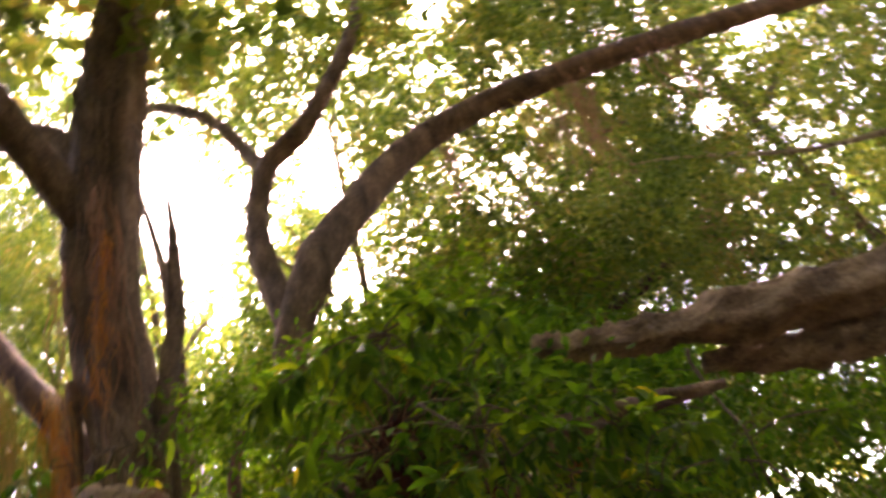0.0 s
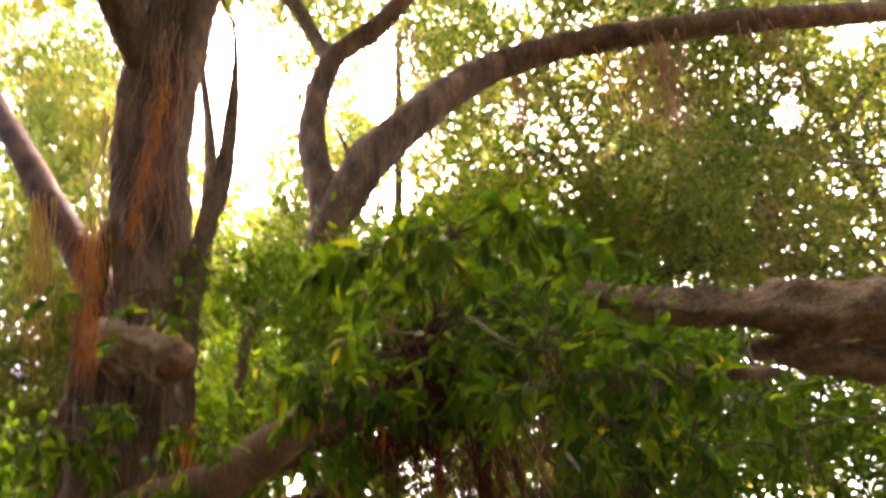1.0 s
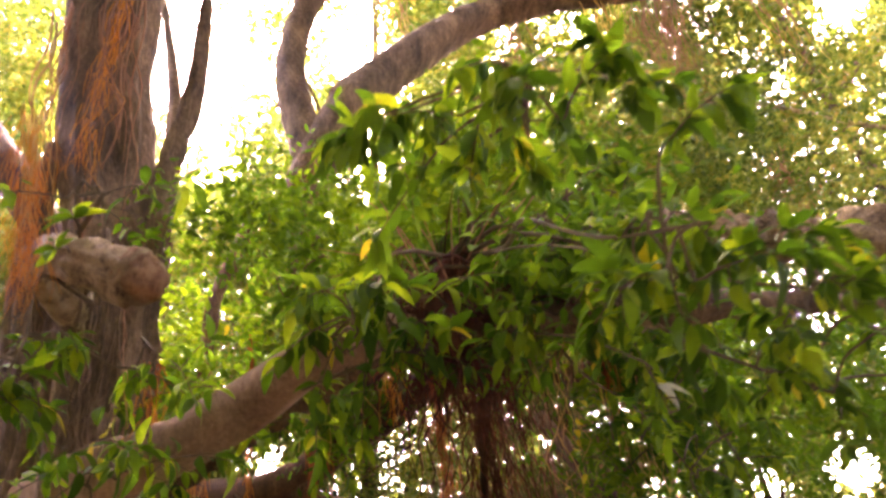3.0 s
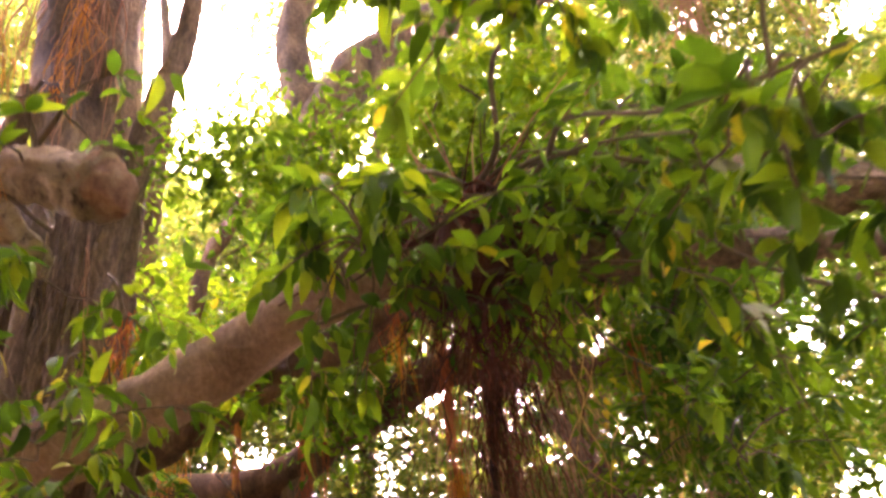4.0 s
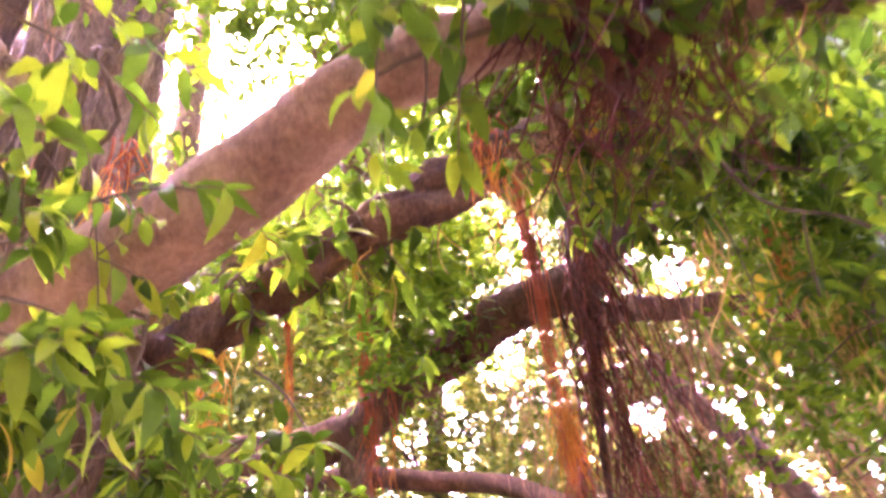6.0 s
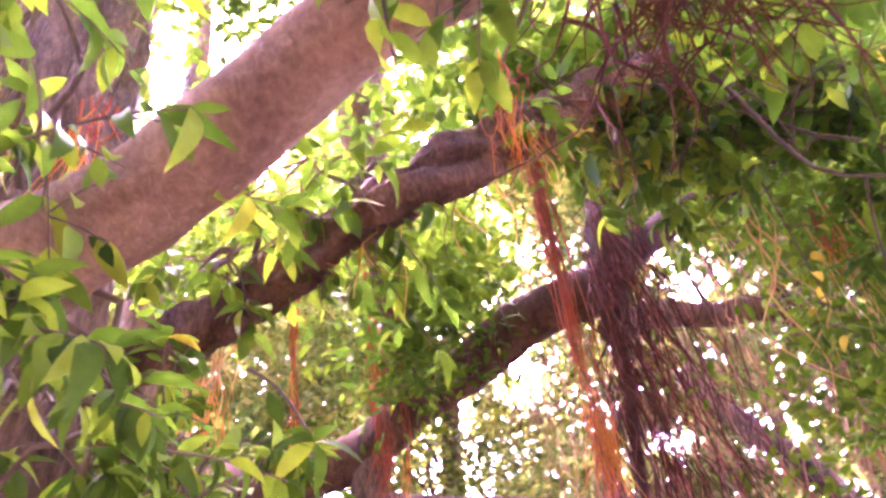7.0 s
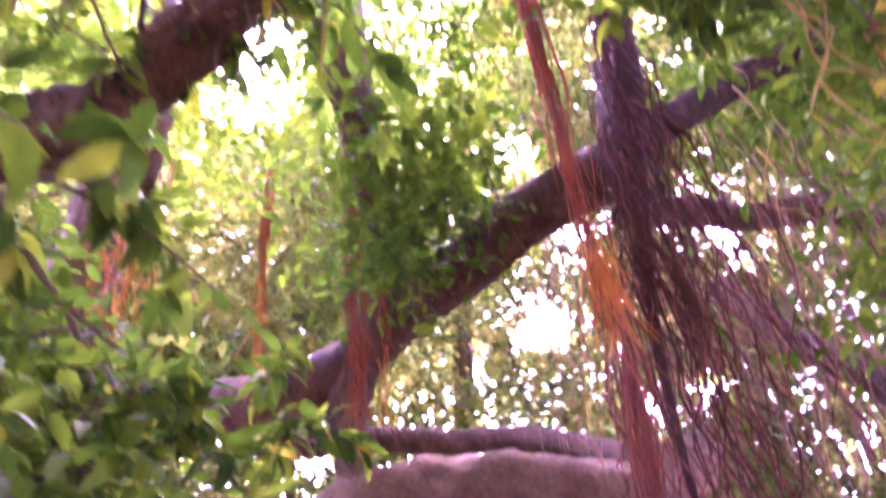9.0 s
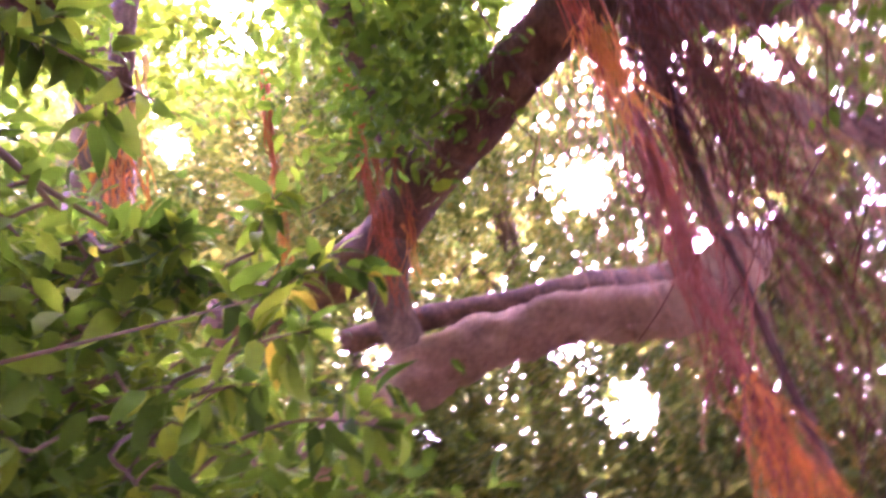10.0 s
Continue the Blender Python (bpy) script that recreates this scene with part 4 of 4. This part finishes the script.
mid_mass("green leafy branches behind the low limb", [((-1.5, 5.0, 3.6), (0.5, 0.4, 0.4), 7), ((-2.3, 6.0, 4.2), (0.5, 0.4, 0.4), 12), ((-1.3, 6.1, 4.9), (0.6, 0.4, 0.5), 12), ((-2.7, 5.7, 1.75), (0.7, 0.5, 0.4), 60), ((-3.6, 5.4, 2.6), (0.7, 0.4, 0.9), 60), ((2.8, 6.4, 2.3), (1.0, 0.5, 0.5), 30), ((-2.3, 5.0, 1.9), (0.4, 0.5, 0.35), 40), ((-2.1, 5.9, 1.55), (0.5, 0.4, 0.3), 40)])
mid_mass("dense dark green leaves inside the bush", [((-0.05, 3.4, 2.8), (0.35, 0.25, 0.2), 9), ((-0.55, 4.3, 3.85), (0.3, 0.3, 0.25), 14), ((-0.1, 4.2, 3.9), (0.35, 0.3, 0.25), 14)], 0.08)
mid_mass("bank of small dark green leaves round the forked stem", [((-2.75, 6.5, 4.55), (0.5, 0.35, 0.3), 12), ((-2.0, 6.6, 4.75), (0.5, 0.35, 0.35), 12), ((-1.25, 6.6, 4.8), (0.5, 0.35, 0.4), 14), ((-1.82, 4.45, 4.0), (0.32, 0.14, 0.17), 15), ((-1.4, 4.5, 3.9), (0.25, 0.14, 0.15), 9), ((-0.85, 3.9, 3.55), (0.35, 0.25, 0.18), 16), ((-1.25, 4.1, 3.45), (0.3, 0.2, 0.14), 10)], 0.065)
mid_mass("small green leaves under the low limb", [((-2.4, 5.2, 2.3), (0.3, 0.3, 0.15), 14), ((-1.5, 6.2, 3.2), (0.22, 0.14, 0.18), 8), ((-3.2, 6.0, 4.5), (0.4, 0.3, 0.4), 26), ((-2.2, 5.0, 3.35), (0.28, 0.2, 0.18), 16)], 0.07)
mid_mass("green leafy branches over the dark fork", [((0.35, 5.6, 3.95), (0.5, 0.3, 0.35), 34), ((-0.02, 5.35, 3.75), (0.25, 0.2, 0.25), 12), ((0.9, 5.4, 3.5), (0.4, 0.3, 0.4), 20), ((0.7, 7.3, 4.7), (0.7, 0.5, 0.5), 40), ((1.5, 7.2, 4.0), (0.6, 0.5, 0.5), 30), ((0.85, 6.3, 4.9), (0.5, 0.5, 0.4), 24), ((0.7, 5.7, 3.0), (0.6, 0.4, 0.4), 26), ((1.2, 6.4, 3.7), (0.6, 0.5, 0.6), 26), ((1.3, 6.6, 2.7), (0.7, 0.5, 0.5), 22)])

mid_mass("broad green leaves over the limb end", [((-0.15, 5.2, 3.7), (0.35, 0.2, 0.22), 20), ((0.35, 5.3, 3.75), (0.4, 0.2, 0.25), 18), ((-0.62, 5.2, 3.85), (0.22, 0.15, 0.2), 12), ((-0.9, 5.1, 3.95), (0.2, 0.12, 0.14), 7)], 0.11)
mid_mass("olive leafy branches beside the fluted trunk", [((-5.2, 6.7, 7.9), (0.9, 0.4, 1.2), 60), ((-4.9, 6.7, 6.4), (0.7, 0.4, 0.8), 40), ((-6.2, 6.9, 9.8), (0.9, 0.4, 1.0), 40)], 0.08, LEAF_FAR)

# ---- far trees ----
def far_tree(x, y, seed, clumps, low=0.6, high=15.5, wide=2.4, deep=1.5, size=0.115, per=279):
    r = random.Random(seed)
    nr = np.random.default_rng(seed)
    ob = thing("background_tree", (x, y, 0), "tall leafy tree with olive-green crown", "tree", "trees behind the banyans")
    limb("trunk", ob, [(x, y, -0.1), (x + r.gauss(0, 0.15), y, 3), (x + r.gauss(0, 0.4), y + r.gauss(0, 0.2), 7), (x + r.gauss(0, 0.6), y, 12)], 0.13, 0.05, BARK, seed=seed, sides=10, step=0.2)
    for k in range(5):
        z = r.uniform(2.5, 9)
        a = r.uniform(0, 2 * math.pi)
        e = Vector((x + math.cos(a) * wide, y + math.sin(a) * deep * 0.6, z + r.uniform(0.3, 2.2)))
        s = Vector((x, y, z))
        limb("limb", ob, [s, s.lerp(e, 0.5) + Vector((0, 0, r.gauss(0.2, 0.2))), e], 0.07, 0.02, BARK, seed=seed + k, sides=7, step=0.2)
    c = clustered(nr, (x - wide, y - deep, low), (x + wide, y + deep, high), clumps) if y < 12 else nr.uniform((x - wide, y - deep, low), (x + wide, y + deep, high), (clumps, 3))
    c = c[(c[:, 2] > 6.6) | (np.abs(c[:, 0] + 1.0) > 4.6) | (c[:, 1] > 12) | (nr.random(len(c)) < 0.35)]
    pts = clump_points(nr, c, per, 0.45 if y < 12 else 0.6)
    pts = pts[~opened(pts) & (pts[:, 2] > 0.3)]
    leaf_mass("crown", ob, pts, size, LEAF_FAR, FAR_LEAF, nr)
    return ob


for k, (x, y, clumps) in enumerate(((-8.5, 9.6, 190), (-4.8, 9.4, 220), (-2.0, 9.8, 200), (1.9, 9.8, 290), (5.6, 9.6, 300), (9.4, 9.4, 200))):
    far_tree(x, y, 100 + k, clumps)
for k, (x, y, clumps) in enumerate(((-11, 14.0, 70), (-6.5, 14.5, 80), (-2.6, 14.2, 80), (2.5, 14.6, 80), (7.0, 14.2, 80), (11.5, 14.0, 70))):
    far_tree(x, y, 200 + k, clumps, high=16.0, wide=2.8, size=0.27, per=180)


# ---- high crowns of the banyans ----
for tree, x0, x1, y0, y1, z0, clumps, seed in ((tree_a, -7.0, -2.0, 2.5, 6.5, 10.0, 70, 301), (tree_b, -2.5, 2.5, 5.5, 8.5, 9.6, 90, 302), (tree_c, 2.5, 8.0, 3.5, 7.5, 8.8, 90, 303)):
    nr = np.random.default_rng(seed)
    c = nr.uniform((x0, y0, z0), (x1, y1, z0 + 3.0), (clumps, 3))
    pts = clump_points(nr, c, 200, 0.36)
    pts = pts[~opened(pts)]
    leaf_mass("crown", tree, pts, 0.13, LEAF_FAR, FAR_LEAF, nr)


def low_tree(x, y, seed, clumps, wide, high):
    """A small-leaved tree under the tall ones."""
    r = random.Random(seed)
    nr = np.random.default_rng(seed)
    ob = thing("understory_tree", (x, y, 0), "small-leaved olive-green tree under taller crowns", "tree", "trees behind the banyans")
    limb("trunk", ob, [(x, y, -0.1), (x + r.gauss(0, 0.1), y, 1.5), (x + r.gauss(0, 0.3), y + 0.1, 3.5), (x + r.gauss(0, 0.5), y, high - 0.6)], 0.06, 0.02, BARK, seed=seed, sides=8, step=0.15)
    for k in range(9):
        z = r.uniform(0.9, high - 1.2)
        e = Vector((x + r.uniform(-wide, wide), y + r.uniform(-0.7, 0.7), z + r.uniform(0.0, 1.2)))
        b0 = Vector((x, y, z))
        limb("branch", ob, [b0, b0.lerp(e, 0.5) + Vector((r.gauss(0, 0.1), 0, r.gauss(0.1, 0.15))), e], 0.022, 0.007, BARK if k % 2 else TWIG, seed=seed + k, sides=6, step=0.15)
    c = np.concatenate([clustered(nr, (x - wide, y - 0.9, 0.5), (x + wide, y + 0.9, high), clumps), nr.uniform((x - wide, y - 0.9, 0.4), (x + wide, y + 0.9, 2.4), (clumps // 4, 3))])
    pts = clump_points(nr, c, 288, 0.32)
    pts = pts[~opened(pts) & (pts[:, 2] > 0.3)]
    leaf_mass("crown", ob, pts, 0.072, LEAF_FAR, FAR_LEAF, nr)
    return ob


for k, (x, y) in enumerate(((-8.0, 9.0), (-6.4, 9.2), (-4.9, 9.4), (-3.4, 9.0), (-1.9, 9.5), (-0.4, 9.1), (1.1, 9.6), (2.6, 9.2))):
    low_tree(x, y, 400 + k, 170, 1.0, 7.2)


# ---- unseen trees added behind and beside the path to hold back sky light ----
for k, (x, y, wide, deep, low, clumps) in enumerate(((-5.8, 0.2, 1.6, 2.6, 1.2, 200), (-4.5, -4.5, 3.0, 2.6, 1.0, 240), (0.6, -4.6, 2.6, 2.4, 1.0, 240), (5.0, -3.4, 2.4, 3.0, 1.0, 220), (8.6, 1.8, 1.8, 3.4, 0.4, 240), (-9.2, 3.6, 1.8, 4.0, 0.4, 240))):
    nr = np.random.default_rng(500 + k)
    ob = thing("background_tree", (x, y, 0), "unseen leafy fig added to shade the path", "tree", "trees round the path")
    limb("trunk", ob, [(x, y, -0.1), (x + 0.1, y, 2.5), (x - 0.15, y + 0.2, 5.5), (x, y + 0.6, 9.5)], 0.22, 0.08, BARK, seed=500 + k, sides=12, step=0.2, ribs=0.3, flare=0.15)
    for j in range(6):
        a = 2 * math.pi * j / 6 + k
        b0 = Vector((x, y + 0.1, 3.5 + 0.8 * j))
        e = b0 + Vector((math.cos(a) * wide, math.sin(a) * deep * 0.8, 1.5))
        limb("limb", ob, [b0, b0.lerp(e, 0.5) + Vector((0, 0, 0.3)), e], 0.09, 0.03, BARK, seed=520 + j, sides=8, step=0.2)
    c = nr.uniform((x - wide, y - deep, low), (x + wide, y + deep, 9.5), (clumps, 3))
    leaf_mass("crown", ob, clump_points(nr, c, 99, 0.45), 0.26, LEAF_FAR, FAR_LEAF, nr)
# unseen overhead canopy and its limb, added to darken the leaves below
nr = np.random.default_rng(560)
c = np.concatenate([nr.uniform((-6.5, -3.0, 7.4), (4.5, 1.2, 10.5), (130, 3)), nr.uniform((-7.5, -1.0, 5.5), (-4.6, 3.4, 10.0), (110, 3)), nr.uniform((-5.0, 1.2, 8.8), (6.5, 4.9, 11.5), (230, 3))])
leaf_mass("crown", tree_a, clump_points(nr, c, 99, 0.5), 0.26, LEAF_FAR, FAR_LEAF, nr)
limb("limb", tree_a, [(-2.6, 4.4, 5.9), (-2.9, 3.0, 7.2), (-2.4, 1.0, 8.2), (-1.2, -1.5, 9.0)], 0.17, 0.06, BARK, seed=57.0)
